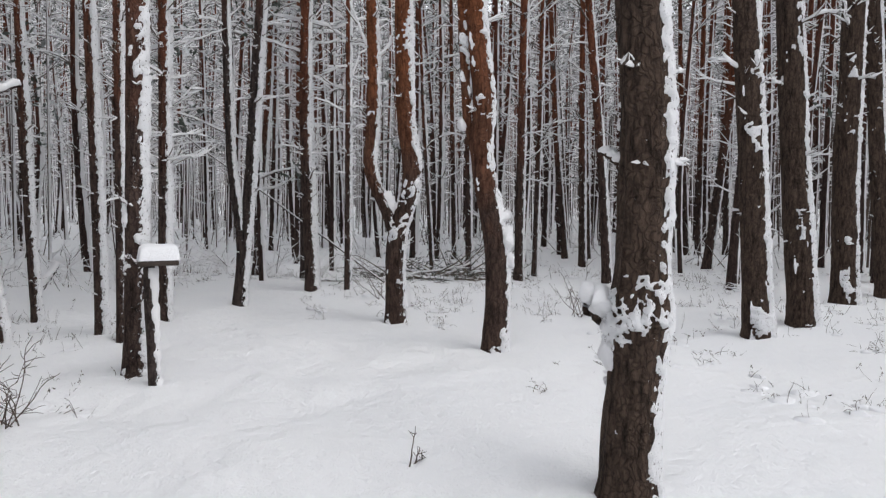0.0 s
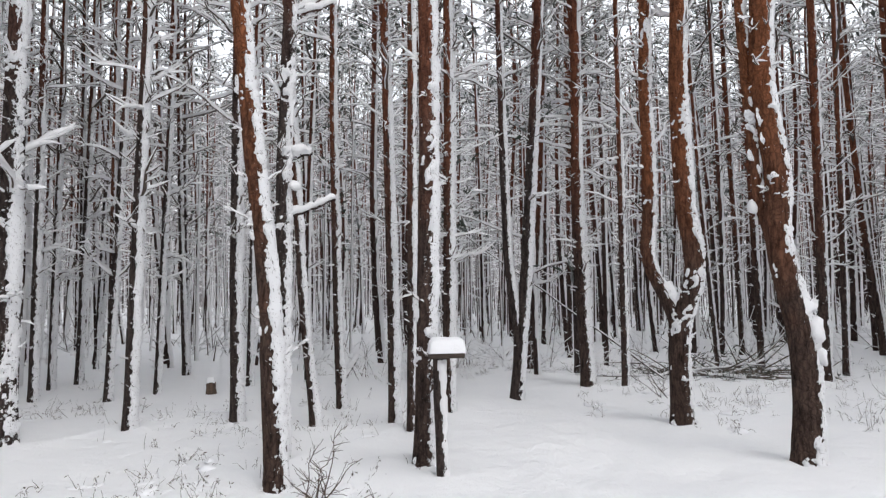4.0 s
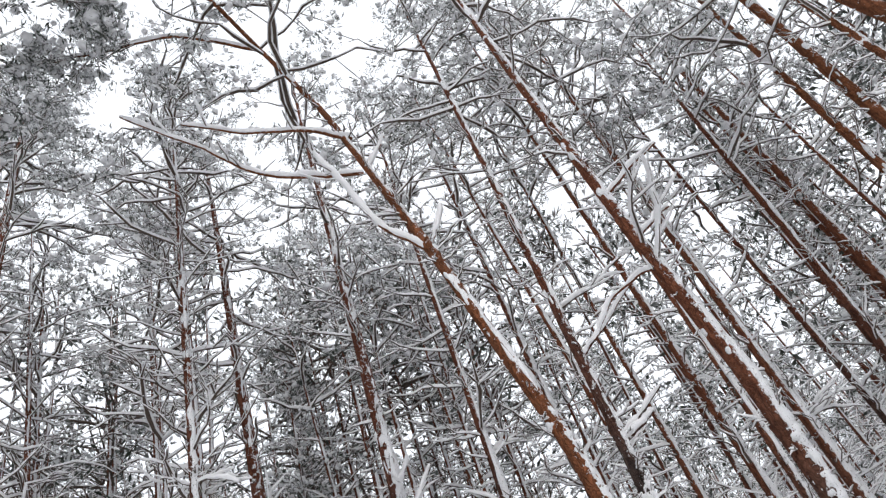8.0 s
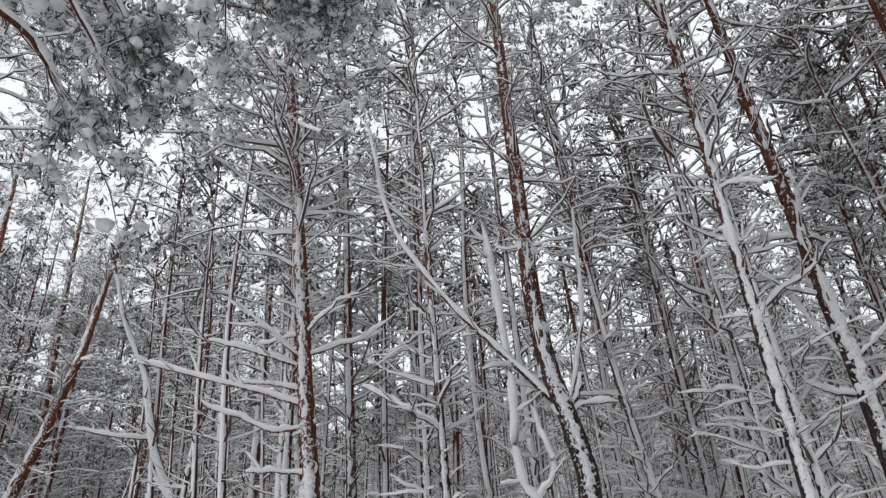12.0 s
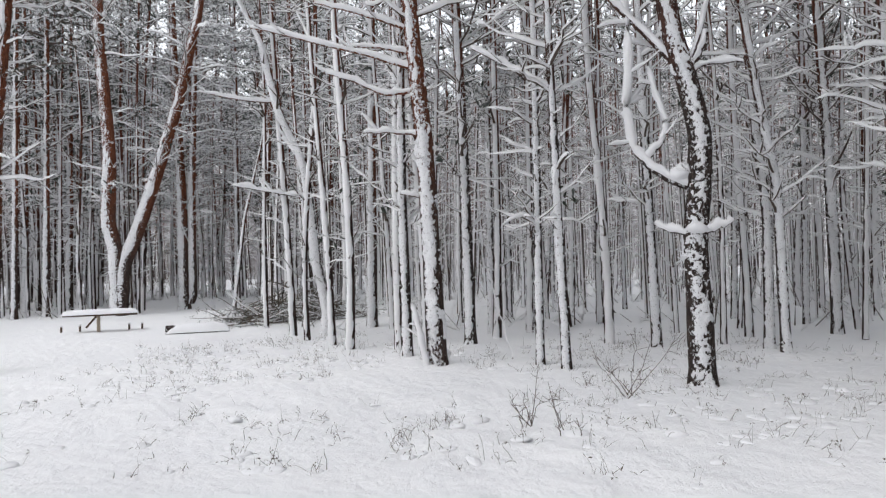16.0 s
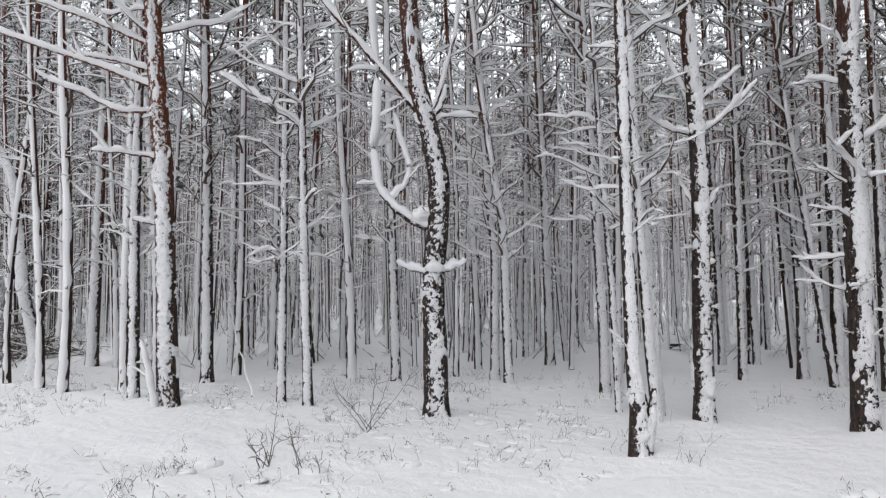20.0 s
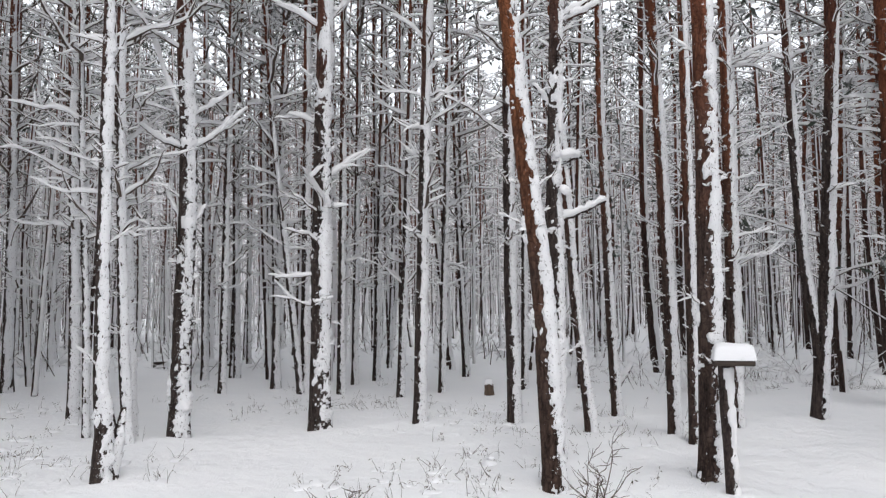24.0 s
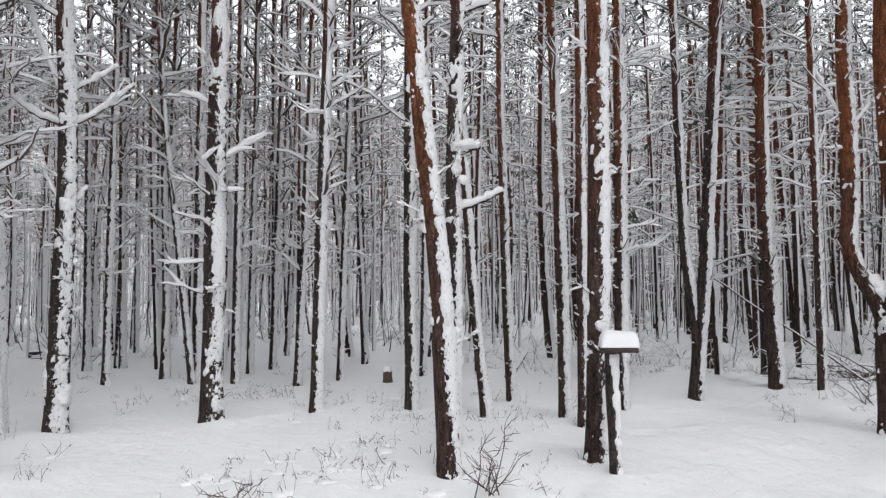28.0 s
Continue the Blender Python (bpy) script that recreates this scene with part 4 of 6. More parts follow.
pine(-4.70, -2.60, 0.34, 14.0, [(6.5, 0.05, 0.5), (12, 0.1, 0.9)], low=7.5, fine=1, amount=0.4, bark=BARK_DARK, crown=0.62, crown_reach=3.0, crown_count=40, label="broad pine whose boughs hang over the clearing", limbs=[
    ([(0.05, 0.7, 9.6), (1.23, 1.48, 9.76), (1.09, 2.2, 9.46), (1.08, 2.77, 8.83), (1.12, 3.07, 7.95)], 0.035, 0.01, 0.06, True),
    ([(0.05, 0.7, 10.4), (1.19, 1.64, 10.55), (1.08, 2.34, 10.75), (1.1, 2.95, 10.4), (1.16, 3.29, 9.99)], 0.035, 0.01, 0.06, True),
    ([(0.05, 0.8, 11), (1.18, 3.38, 13.67), (1.06, 3.99, 12.28), (1.09, 4.3, 10.92), (0.94, 4.21, 9.77)], 0.035, 0.01, 0.06, True),
    ([(0.05, 0.8, 11.4), (1.56, 4.33, 13.58), (1.4, 4.82, 12.35), (1.55, 5.33, 11.53), (1.47, 5.39, 10.24)], 0.035, 0.01, 0.06, True),
    ([(0.05, 0.5, 5.6), (-0.05, 1.14, 5.78), (-0.06, 1.58, 6.95), (-0.01, 1.89, 7.61), (-0.05, 2.25, 8.54), (-0.04, 2.89, 9.76), (-0.01, 3.67, 11.04)], 0.06, 0.02, 0.05),
    ([(-0.04, 2.7, 9.4), (-0.1, 3.8, 9.2), (-0.6, 4.3, 8.7)], 0.025, 0.01, 0.05),
    ([(-0.04, 2.8, 9.6), (0.1, 4.6, 9.3), (-0.2, 5.6, 8.8)], 0.025, 0.01, 0.05),
    ([(-0.05, 2.5, 9), (-0.5, 3.6, 8.4), (-1.3, 4.2, 8)], 0.025, 0.01, 0.05),
    ([(0, 0.6, 7.2), (-0.5, 2, 7.2), (-0.8, 2.3, 6.9), (-1, 2.7, 6.3)], 0.035, 0.01, 0.06, True),
    ([(0, 0.5, 6.2), (-0.5, 1.8, 6.1), (-0.85, 2.1, 5.8), (-1, 2.5, 5.3)], 0.035, 0.01, 0.06, True),
    ([(0, 0.3, 8.5), (-0.5, 1, 8.5), (-0.8, 1.7, 8.3)], 0.03, 0.01, 0.06, True),
    ([(0, 0.3, 7), (-0.5, 1.2, 7), (-0.85, 2, 6.8)], 0.03, 0.01, 0.06, True),
    ([(-0.01, 1.95, 7.7), (-0.6, 3, 7.9), (-1.4, 4.2, 7.9)], 0.03, 0.012, 0.06),
    ([(-0.05, 0.81, 11.01), (-0.65, 1.92, 11.18), (-0.97, 3.26, 11.1), (-2.07, 3.81, 10.88)], 0.035, 0.01, 0.07, True),
    ([(-0.08, 0.79, 8.4), (-0.51, 1.9, 8.31), (-0.26, 3.29, 7.96), (-0.9, 4.12, 7.55)], 0.035, 0.01, 0.07, True),
    ([(-0.14, 0.83, 9.02), (-0.69, 2.17, 9.13), (-0.56, 3.85, 8.95), (-1.78, 4.66, 8.63)], 0.035, 0.01, 0.07, True),
    ([(-0.05, 0.83, 9.05), (-0.1, 2.18, 8.87), (-0.88, 3.53, 8.4), (-0.46, 4.68, 7.89)], 0.035, 0.01, 0.07, True),
    ([(-0.04, 2.6, 9.2), (-0.4, 3.78, 11.49), (-0.35, 3.95, 9.89), (-0.4, 4.12, 8.7), (-0.48, 4.22, 7.68)], 0.025, 0.01, 0.06, True),
    ([(-0.02, 3.2, 10.3), (-0.13, 5.45, 12.67), (0.04, 5.7, 11), (-0.13, 5.45, 9.64), (-0.29, 5.37, 8.58)], 0.025, 0.01, 0.06, True),
    ([(-0.04, 2.65, 9.3), (-0.28, 3.38, 10.66), (-0.24, 3.56, 9.62), (-0.32, 3.68, 8.82)], 0.025, 0.01, 0.06, True),
    ([(0.06, 2.01, 7.64), (-0.12, 2.26, 7.39), (-0.33, 2.5, 7.08), (-0.57, 2.69, 6.71)], 0.02, 0.008, 0.05, True),
    ([(0.23, 2.38, 8.03), (-0.16, 2.67, 7.75), (-0.43, 2.92, 7.38)], 0.02, 0.008, 0.05, True),
    ([(0.37, 2.71, 8.6), (-0.09, 3.04, 8.28), (-0.45, 3.28, 7.85), (-0.78, 3.36, 7.42)], 0.02, 0.008, 0.05, True),
    ([(-0.13, 1.86, 6.95), (-0.33, 2.22, 6.8), (-0.57, 2.49, 6.57), (-0.71, 2.67, 6.26)], 0.02, 0.008, 0.05, True),
    ([(-0.25, 1.89, 6.57), (-0.6, 2.26, 6.24), (-0.87, 2.55, 5.91)], 0.02, 0.008, 0.05, True),
    ([(0.13, 2.01, 7.69), (-0.49, 2.87, 7.99), (-1.11, 3.98, 8.1)], 0.022, 0.008, 0.045),
    ([(0.05, 1.9, 7.37), (-0.59, 2.86, 7.9), (-1.07, 4.12, 8.37)], 0.022, 0.008, 0.045),
    ([(-0.17, 2.0, 7.07), (-0.64, 2.97, 7.59), (-0.99, 4.28, 8.14)], 0.022, 0.008, 0.045),
    ([(0.27, 2.27, 8.05), (-0.28, 2.95, 8.27), (-0.99, 3.7, 8.26)], 0.022, 0.008, 0.045)])

# ---- the pines of the middle distance ----
pine(1.49, 8.08, 0.11, 15.2, [(4.85, 0.06, -0.01)], low=3.4, amount=0.45, dense=4)
pine(1.38, 8.69, 0.14, 16.0, [(1.73, -0.01, 0.0), (5.14, -0.06, 0.01)], low=3.4, amount=0.45, dense=4)
pine(0.84, 10.06, 0.13, 15.0, [(1.38, -0.05, 0.0), (4.24, -0.09, 0.01), (5.93, -0.08, 0.01)], low=3.4, amount=0.45, dense=4)
pine(0.42, 8.73, 0.12, 14.2, [(0.92, -0.09, 0.0), (1.76, -0.16, 0.01)], low=3.4, amount=0.45, dense=4)
pine(-0.54, 9.50, 0.17, 14.9, [(1.8, -0.02, -0.0), (5.27, -0.0, -0.0)], low=2.4, amount=0.5, dense=8, reach=1.6, heavy=1.5, bark=BARK_DARK)
pine(-1.74, 9.04, 0.16, 15.5, [(2.56, 0.07, 0.01), (5.39, 0.16, 0.03)], low=2.4, amount=0.5, dense=8, reach=1.6, heavy=1.5, bark=BARK_DARK)
pine(-4.93, 7.70, 0.15, 15.1, [(1.86, -0.07, -0.04), (3.83, -0.18, -0.12), (5.17, -0.23, -0.15)], low=2.4, amount=0.5, dense=8, reach=1.6, heavy=1.5, bark=BARK_DARK)
pine(-6.95, 9.38, 0.17, 14.9, [(1.3, -0.01, -0.01), (3.69, -0.08, -0.06), (6.64, -0.17, -0.12)], low=2.4, amount=0.5, dense=8, reach=1.6, heavy=1.5, bark=BARK_DARK)
pine(-5.61, 7.83, 0.09, 12.8, [(1.73, -0.04, -0.03), (3.31, -0.11, -0.08)], low=2.4, amount=0.5, dense=8, reach=1.6, heavy=1.5, bark=BARK_DARK)
pine(-4.75, 7.37, 0.12, 15.9, [(1.01, -0.06, -0.04), (2.42, -0.11, -0.07), (4.24, -0.15, -0.1)], low=2.4, amount=0.5, dense=8, reach=1.6, heavy=1.5, bark=BARK_DARK)
pine(-2.89, 8.49, 0.26, 16.5, [(3.25, 0.02, 0.01), (5.23, 0.05, 0.02)], low=1.6, amount=0.55, dense=9, reach=1.1, heavy=1.4, bark=BARK_DARK, fine=2, label="upright dark pine with many short snowy branches", limbs=[([(-0.02, -0.01, 5.19), (-0.31, -0.11, 5.38), (-0.68, -0.24, 5.56)], 0.022, 0.012, 0.06), ([(-0.02, -0.01, 5.19), (0.24, 0.09, 5.42), (0.54, 0.19, 5.95)], 0.022, 0.012, 0.06)])
pine(-0.57, 13.29, 0.12, 15.1, [(5.19, 0.11, 0.01)], low=2.0, amount=0.42, dense=6.5, heavy=1.3, bark=BARK_DARK)
pine(-4.53, 12.42, 0.18, 15.6, [(6.98, 0.01, 0.0)], low=2.0, amount=0.42, dense=6.5, heavy=1.3, bark=BARK_DARK)
pine(-3.83, 12.35, 0.15, 15.2, [(5.09, 0.04, 0.01)], low=2.0, amount=0.42, dense=6.5, heavy=1.3, bark=BARK_DARK)
pine(2.29, 9.48, 0.12, 15.9, [(5.16, 0.1, -0.02)], low=2.0, amount=0.42, dense=6.5, heavy=1.3, bark=BARK)
pine(-2.68, 12.24, 0.11, 15.4, [(6.48, 0.03, 0.01)], low=2.0, amount=0.42, dense=6.5, heavy=1.3, bark=BARK)
pine(-3.82, 14.98, 0.12, 15.4, [(7.59, -0.05, -0.01)], low=2.0, amount=0.42, dense=6.5, heavy=1.3, bark=BARK_DARK, fine=0)
pine(-2.18, 13.47, 0.10, 13.9, [(6.93, 0.25, 0.04)], low=2.0, amount=0.42, dense=6.5, heavy=1.3, bark=BARK, fine=0)
pine(-1.96, 15.86, 0.10, 14.0, [(4.6, -0.08, -0.01)], low=2.0, amount=0.42, dense=6.5, heavy=1.3, bark=BARK_DARK, fine=0)
pine(-5.26, 12.90, 0.13, 15.3, [(6.41, -0.16, -0.07)], low=2.0, amount=0.42, dense=6.5, heavy=1.3, bark=BARK_DARK, fine=0)
pine(-7.18, 15.18, 0.17, 14.8, [(7.96, -0.13, -0.07)], low=2.0, amount=0.42, dense=6.5, heavy=1.3, bark=BARK_DARK, fine=0)
pine(-7.71, 14.70, 0.17, 16.0, [(7.67, -0.09, -0.05)], low=2.0, amount=0.42, dense=6.5, heavy=1.3, bark=BARK_DARK, fine=0)
pine(-8.35, 18.36, 0.13, 14.2, [(9.1, -0.07, -0.04)], low=2.0, amount=0.42, dense=6.5, heavy=1.3, bark=BARK_DARK, fine=0)
pine(-4.07, 14.06, 0.13, 15.8, [(4.36, 0.07, 0.02)], low=2.0, amount=0.42, dense=6.5, heavy=1.3, bark=BARK_DARK, fine=0)
pine(-7.13, 16.89, 0.14, 14.0, [(7.88, -0.08, -0.04)], low=2.0, amount=0.42, dense=6.5, heavy=1.3, bark=BARK_DARK, fine=0)
pine(-0.31, 14.38, 0.11, 14.9, [(4.27, 0.3, 0.01)], low=2.0, amount=0.42, dense=6.5, heavy=1.3, bark=BARK_DARK, fine=0)
pine(3.43, 10.04, 0.19, 13.5, [(0.94, 0.08, -0.03), (1.86, 0.17, -0.06), (5.66, 0.44, -0.15)], low=3.0, amount=0.5, dense=5, bark=BARK_DARK, label="snow-plastered pine that splits in two low down", stems=[([(0.94, 0.05, -0.02), (2.11, -0.08, 0.03), (3.72, -0.11, 0.04), (5.78, -0.13, 0.04)], 0.14, 12.5, 0.6)])
pine(5.10, 11.18, 0.22, 17.5, [(1.27, -0.05, 0.02), (3.02, -0.09, 0.04), (6.17, -0.03, 0.02)], low=2.0, amount=0.4, dense=6)
pine(5.21, 14.33, 0.17, 15.3, [(3.99, 0.3, -0.11)], low=2.0, amount=0.4, dense=6, fine=0)
pine(6.90, 16.12, 0.16, 16.8, [(5.54, 0.09, -0.04)], low=2.0, amount=0.4, dense=6, fine=0)
pine(7.59, 4.37, 0.31, 16.5, [(1.94, -0.06, 0.1), (3.85, -0.13, 0.21)], low=3.0, amount=0.8, dense=4, fine=2, thick=0.045, bark=BARK_OLD, label="thick dark pine with snow along one edge")
pine(8.88, 4.53, 0.35, 16.5, [(1.99, -0.08, 0.14), (4.11, -0.14, 0.26)], low=3.0, amount=0.8, dense=4, fine=2, thick=0.045, bark=BARK_OLD, label="thick dark pine with snow along one edge")
pine(11.24, 5.16, 0.37, 16.5, [(2.08, -0.02, 0.05), (4.61, -0.01, 0.02)], low=3.0, amount=0.8, dense=4, fine=2, thick=0.045, bark=BARK_OLD, label="thick dark pine with snow along one edge")
pine(12.48, 5.11, 0.28, 16.5, [(3.04, -0.09, 0.22), (4.85, -0.13, 0.31)], low=3.0, amount=0.8, dense=4, fine=1, thick=0.045, bark=BARK_OLD, label="thick dark pine with snow along one edge")
pine(10.13, 8.95, 0.18, 17.2, [(2.19, -0.09, 0.1), (5.33, -0.29, 0.32)], low=3, amount=0.35, fine=0)
pine(9.02, 10.23, 0.19, 15.4, [(5.42, 0.05, -0.04)], low=2.0, amount=0.4, dense=6.5, reach=1.25, fine=0)
pine(9.91, 10.76, 0.12, 15.2, [(3.39, 0.06, -0.05)], low=2.0, amount=0.4, dense=6.5, reach=1.25, fine=0)
pine(5.63, 10.86, 0.12, 13.5, [(5.01, 0.04, -0.02)], low=2.0, amount=0.4, dense=6.5, reach=1.25)
pine(5.21, 11.32, 0.15, 15.5, [(5.04, -0.11, 0.05)], low=2.0, amount=0.4, dense=6.5, reach=1.25)
pine(2.23, 9.37, 0.16, 15.6, [(4.11, 0.07, -0.02)], low=2.0, amount=0.4, dense=6.5, reach=1.25)
pine(14.20, 9.63, 0.21, 16.4, [(3.54, 0.22, -0.32)], low=2.0, amount=0.4, dense=6.5, reach=1.25, fine=0)
pine(12.32, 11.72, 0.18, 15.9, [(3.63, -0.04, 0.04)], low=2.0, amount=0.4, dense=6.5, reach=1.25, fine=0)
pine(13.47, 13.47, 0.18, 17.0, [(3.11, -0.2, 0.19)], low=2.0, amount=0.4, dense=6.5, reach=1.25, fine=0)
pine(9.38, 12.33, 0.15, 15.0, [(3.5, -0.04, 0.03)], low=2.0, amount=0.4, dense=6.5, reach=1.25, fine=0)
pine(8.69, 12.77, 0.10, 13.2, [(3.49, -0.17, 0.11)], low=2.0, amount=0.4, dense=6.5, reach=1.25, fine=0)
pine(16.82, 12.09, 0.16, 16.4, [(5.5, -0.16, 0.23)], low=2.0, amount=0.4, dense=6.5, reach=1.25, fine=0)
pine(17.07, 11.90, 0.17, 16.0, [(5.47, 0.0, -0.0)], low=2.0, amount=0.4, dense=6.5, reach=1.25, fine=0)
pine(10.99, 15.14, 0.15, 16.2, [(5.33, -0.08, 0.06)], low=2.0, amount=0.4, dense=6.5, reach=1.25, fine=0)
pine(17.69, 11.43, 0.17, 15.4, [(5.47, -0.05, 0.07)], low=2.0, amount=0.4, dense=6.5, reach=1.25, fine=0)
pine(13.97, 13.13, 0.19, 16.0, [(5.35, -0.11, 0.12)], low=2.0, amount=0.4, dense=6.5, reach=1.25, fine=0)
pine(-11.81, 3.60, 0.18, 17.1, [(2.87, -0.01, -0.03), (5.61, 0.0, 0.0)], low=2.2, amount=0.5, dense=9, reach=1.8, heavy=1.5, bark=BARK_DARK)
pine(-12.93, 5.26, 0.24, 17.5, [(4.19, -0.02, -0.04), (7.12, -0.05, -0.11)], low=2.2, amount=0.5, dense=9, reach=1.8, heavy=1.5, bark=BARK_DARK, fine=0)
pine(-9.12, 5.20, 0.15, 15.6, [(2.22, -0.03, -0.05), (4.2, -0.05, -0.08), (5.7, -0.06, -0.11)], low=2.2, amount=0.5, dense=9, reach=1.8, heavy=1.5, bark=BARK_DARK, limbs=[([(-0.04, -0.06, 4.13), (-0.31, -0.54, 4.48), (-0.64, -1.1, 4.88)], 0.025, 0.015, 0.07)])
pine(-9.84, 5.15, 0.14, 14.4, [(2.71, 0.01, 0.03), (5.48, 0.03, 0.05)], low=2.2, amount=0.5, dense=9, reach=1.8, heavy=1.5, bark=BARK_DARK)
pine(-10.41, 7.78, 0.19, 15.3, [(2.86, -0.04, -0.05), (4.97, -0.06, -0.09)], low=2.2, amount=0.5, dense=9, reach=1.8, heavy=1.5, bark=BARK_DARK)
pine(-8.74, 9.01, 0.17, 17.1, [(2.73, -0.03, -0.03), (4.2, -0.19, -0.18), (5.92, -0.34, -0.33)], low=2.2, amount=0.5, dense=9, reach=1.8, heavy=1.5, bark=BARK_DARK)
pine(-9.44, 9.37, 0.18, 15.3, [(2.3, 0.03, 0.03), (3.84, -0.06, -0.06)], low=2.2, amount=0.5, dense=9, reach=1.8, heavy=1.5, bark=BARK_DARK)
pine(-10.65, 12.38, 0.23, 17.5, [(3.6, -0.02, -0.02), (6.72, -0.09, -0.08)], low=2.2, amount=0.5, dense=9, reach=1.8, heavy=1.5, bark=BARK_DARK, fine=0)
pine(-16.81, 3.13, 0.24, 10.5, [(0.63, 0.01, 0.04), (1.7, -0.04, -0.2), (3.31, -0.07, -0.34), (4.25, -0.09, -0.47), (5.33, -0.18, -0.99), (7.08, -0.26, -1.38), (8.41, -0.38, -2.02)], low=6, amount=1.3, thick=0.06, dense=2.5, top=False, bark=BARK_DARK, label="thin crooked leaning tree almost wholly white with snow", limbs=[
    ([(-0.06, -0.31, 3.3), (-0.21, -1.08, 3.43), (-0.4, -2.1, 3.63)], 0.03, 0.015, 0.09), ([(-0.09, -0.46, 4.17), (-0.15, -0.78, 4.55), (-0.17, -0.9, 4.75)], 0.04, 0.03, 0.12), ([(-0.2, -1.04, 5.6), (-0.35, -1.83, 5.65), (-0.53, -2.8, 5.85)], 0.025, 0.012, 0.08)])
pine(-18.39, 4.65, 0.29, 17.5, [(5.03, 0.03, 0.1), (9.77, 0.06, 0.21)], low=2.2, amount=0.55, dense=6, fine=0)
pine(-25.72, 2.58, 0.25, 17.5, [(4.06, 0.02, 0.14), (8.56, 0.04, 0.44)], low=2.5, amount=0.15, dense=4, bark=BARK_DARK, fine=0)
pine(-26.30, 1.57, 0.14, 10, [(3.48, 0.03, 0.45), (6.16, 0.07, 1.09)], low=4, amount=0.6, dense=2, top=False, fine=0)
pine(-29.02, -0.09, 0.44, 20, [(4.43, 0.0, -0.05), (9.87, 0.0, -0.25), (13.21, 0.0, -0.31)], low=3, amount=0.25, dense=9, reach=1.8, crown=0.45, crown_reach=2.0, crown_count=40, label="clump of tall pines sharing one foot", stems=[([(0.3, 0, 0.3), (4.51, 0.0, 0.32), (10.18, 0.01, 0.54)], 0.34, 16, 0.2), ([(0.3,-0.3,0.2),(5,-0.4,0.25),(10,-0.5,0.3)], 0.28, 15, 0.2)], fine=1)
pine(-27.11, -2.27, 0.56, 20, [(2.29, 0.01, -0.06), (3.25, 0.02, -0.3), (5.77, 0.02, -0.23), (9.69, 0.04, -0.5), (11.68, 0.04, -0.55)], low=4, amount=0.2, dense=9, reach=2.0, crown=0.45, crown_reach=2.0, crown_count=45, label="big pine dividing into a V of two leaning trunks", stems=[([(0.3,0,0.04),(1.7,0,0.14),(2.7,-0.01,0.55),(4.7,-0.07,1.2),(7.8,-0.16,2.1),(11,-0.2,2.8)], 0.56, 19, 0.2)])
pine(-18.18, 8.66, 0.15, 15.2, [(8.62, 0.02, 0.04)], low=2.0, amount=0.45, dense=7, heavy=1.5, reach=1.5, bark=BARK_DARK, fine=0)
pine(-17.54, 11.21, 0.18, 17.4, [(8.75, 0.02, 0.04)], low=2.0, amount=0.45, dense=7, heavy=1.5, reach=1.5, bark=BARK_DARK, fine=0)
pine(-19.20, 10.62, 0.13, 15.1, [(9.18, 0.09, 0.15)], low=2.0, amount=0.45, dense=7, heavy=1.5, reach=1.5, bark=BARK_DARK, fine=0)
pine(-14.13, 12.97, 0.17, 15.3, [(7.85, 0.2, 0.21)], low=2.0, amount=0.45, dense=7, heavy=1.5, reach=1.5, bark=BARK_DARK, fine=0)
pine(-15.74, 8.11, 0.16, 16.2, [(4.81, 0.04, 0.08)], low=2.0, amount=0.45, dense=7, heavy=1.5, reach=1.5, bark=BARK_DARK, fine=0)
pine(-18.82, 12.99, 0.14, 15.5, [(9.38, -0.02, -0.02)], low=2.0, amount=0.45, dense=7, heavy=1.5, reach=1.5, bark=BARK_DARK, fine=0)
pine(-12.18, 13.23, 0.15, 16.0, [(5.88, 0.09, 0.09)], low=2.0, amount=0.45, dense=7, heavy=1.5, reach=1.5, bark=BARK_DARK, fine=0)
pine(-10.67, 12.42, 0.20, 16.8, [(7.26, -0.06, -0.06)], low=2.0, amount=0.45, dense=7, heavy=1.5, reach=1.5, bark=BARK_DARK, fine=0)
pine(-7.29, 15.19, 0.15, 14.7, [(5.86, 0.08, 0.04)], low=2.0, amount=0.45, dense=7, heavy=1.5, reach=1.5, bark=BARK_DARK, fine=0)
pine(-5.31, 12.87, 0.15, 15.9, [(6.21, 0.12, 0.05)], low=2.0, amount=0.45, dense=7, heavy=1.5, reach=1.5, bark=BARK_DARK, fine=0)
pine(-4.56, 12.30, 0.13, 13.9, [(4.89, -0.51, -0.19)], low=2.0, amount=0.45, dense=7, heavy=1.5, reach=1.5, bark=BARK_DARK)
pine(-4.04, 13.91, 0.12, 15.1, [(5.07, 0.08, 0.02)], low=2.0, amount=0.45, dense=7, heavy=1.5, reach=1.5, bark=BARK_DARK, fine=0)
pine(-3.80, 14.75, 0.14, 15.4, [(6.35, 0.16, 0.04)], low=2.0, amount=0.45, dense=7, heavy=1.5, reach=1.5, bark=BARK_DARK, fine=0)
pine(-2.66, 12.02, 0.13, 14.6, [(5.36, 0.21, 0.05)], low=2.0, amount=0.45, dense=7, heavy=1.5, reach=1.5, bark=BARK_DARK)
pine(-2.09, 12.98, 0.12, 15.4, [(4.72, 0.16, 0.03)], low=2.0, amount=0.45, dense=7, heavy=1.5, reach=1.5, bark=BARK_DARK)
pine(-1.96, 15.56, 0.13, 14.0, [(2.81, -0.11, -0.01)], low=2.0, amount=0.45, dense=7, heavy=1.5, reach=1.5, bark=BARK_DARK, fine=0)
pine(-4.19, 17.60, 0.11, 14.2, [(5.77, 0.19, 0.05)], low=2.0, amount=0.45, dense=7, heavy=1.5, reach=1.5, bark=BARK_DARK, fine=0)
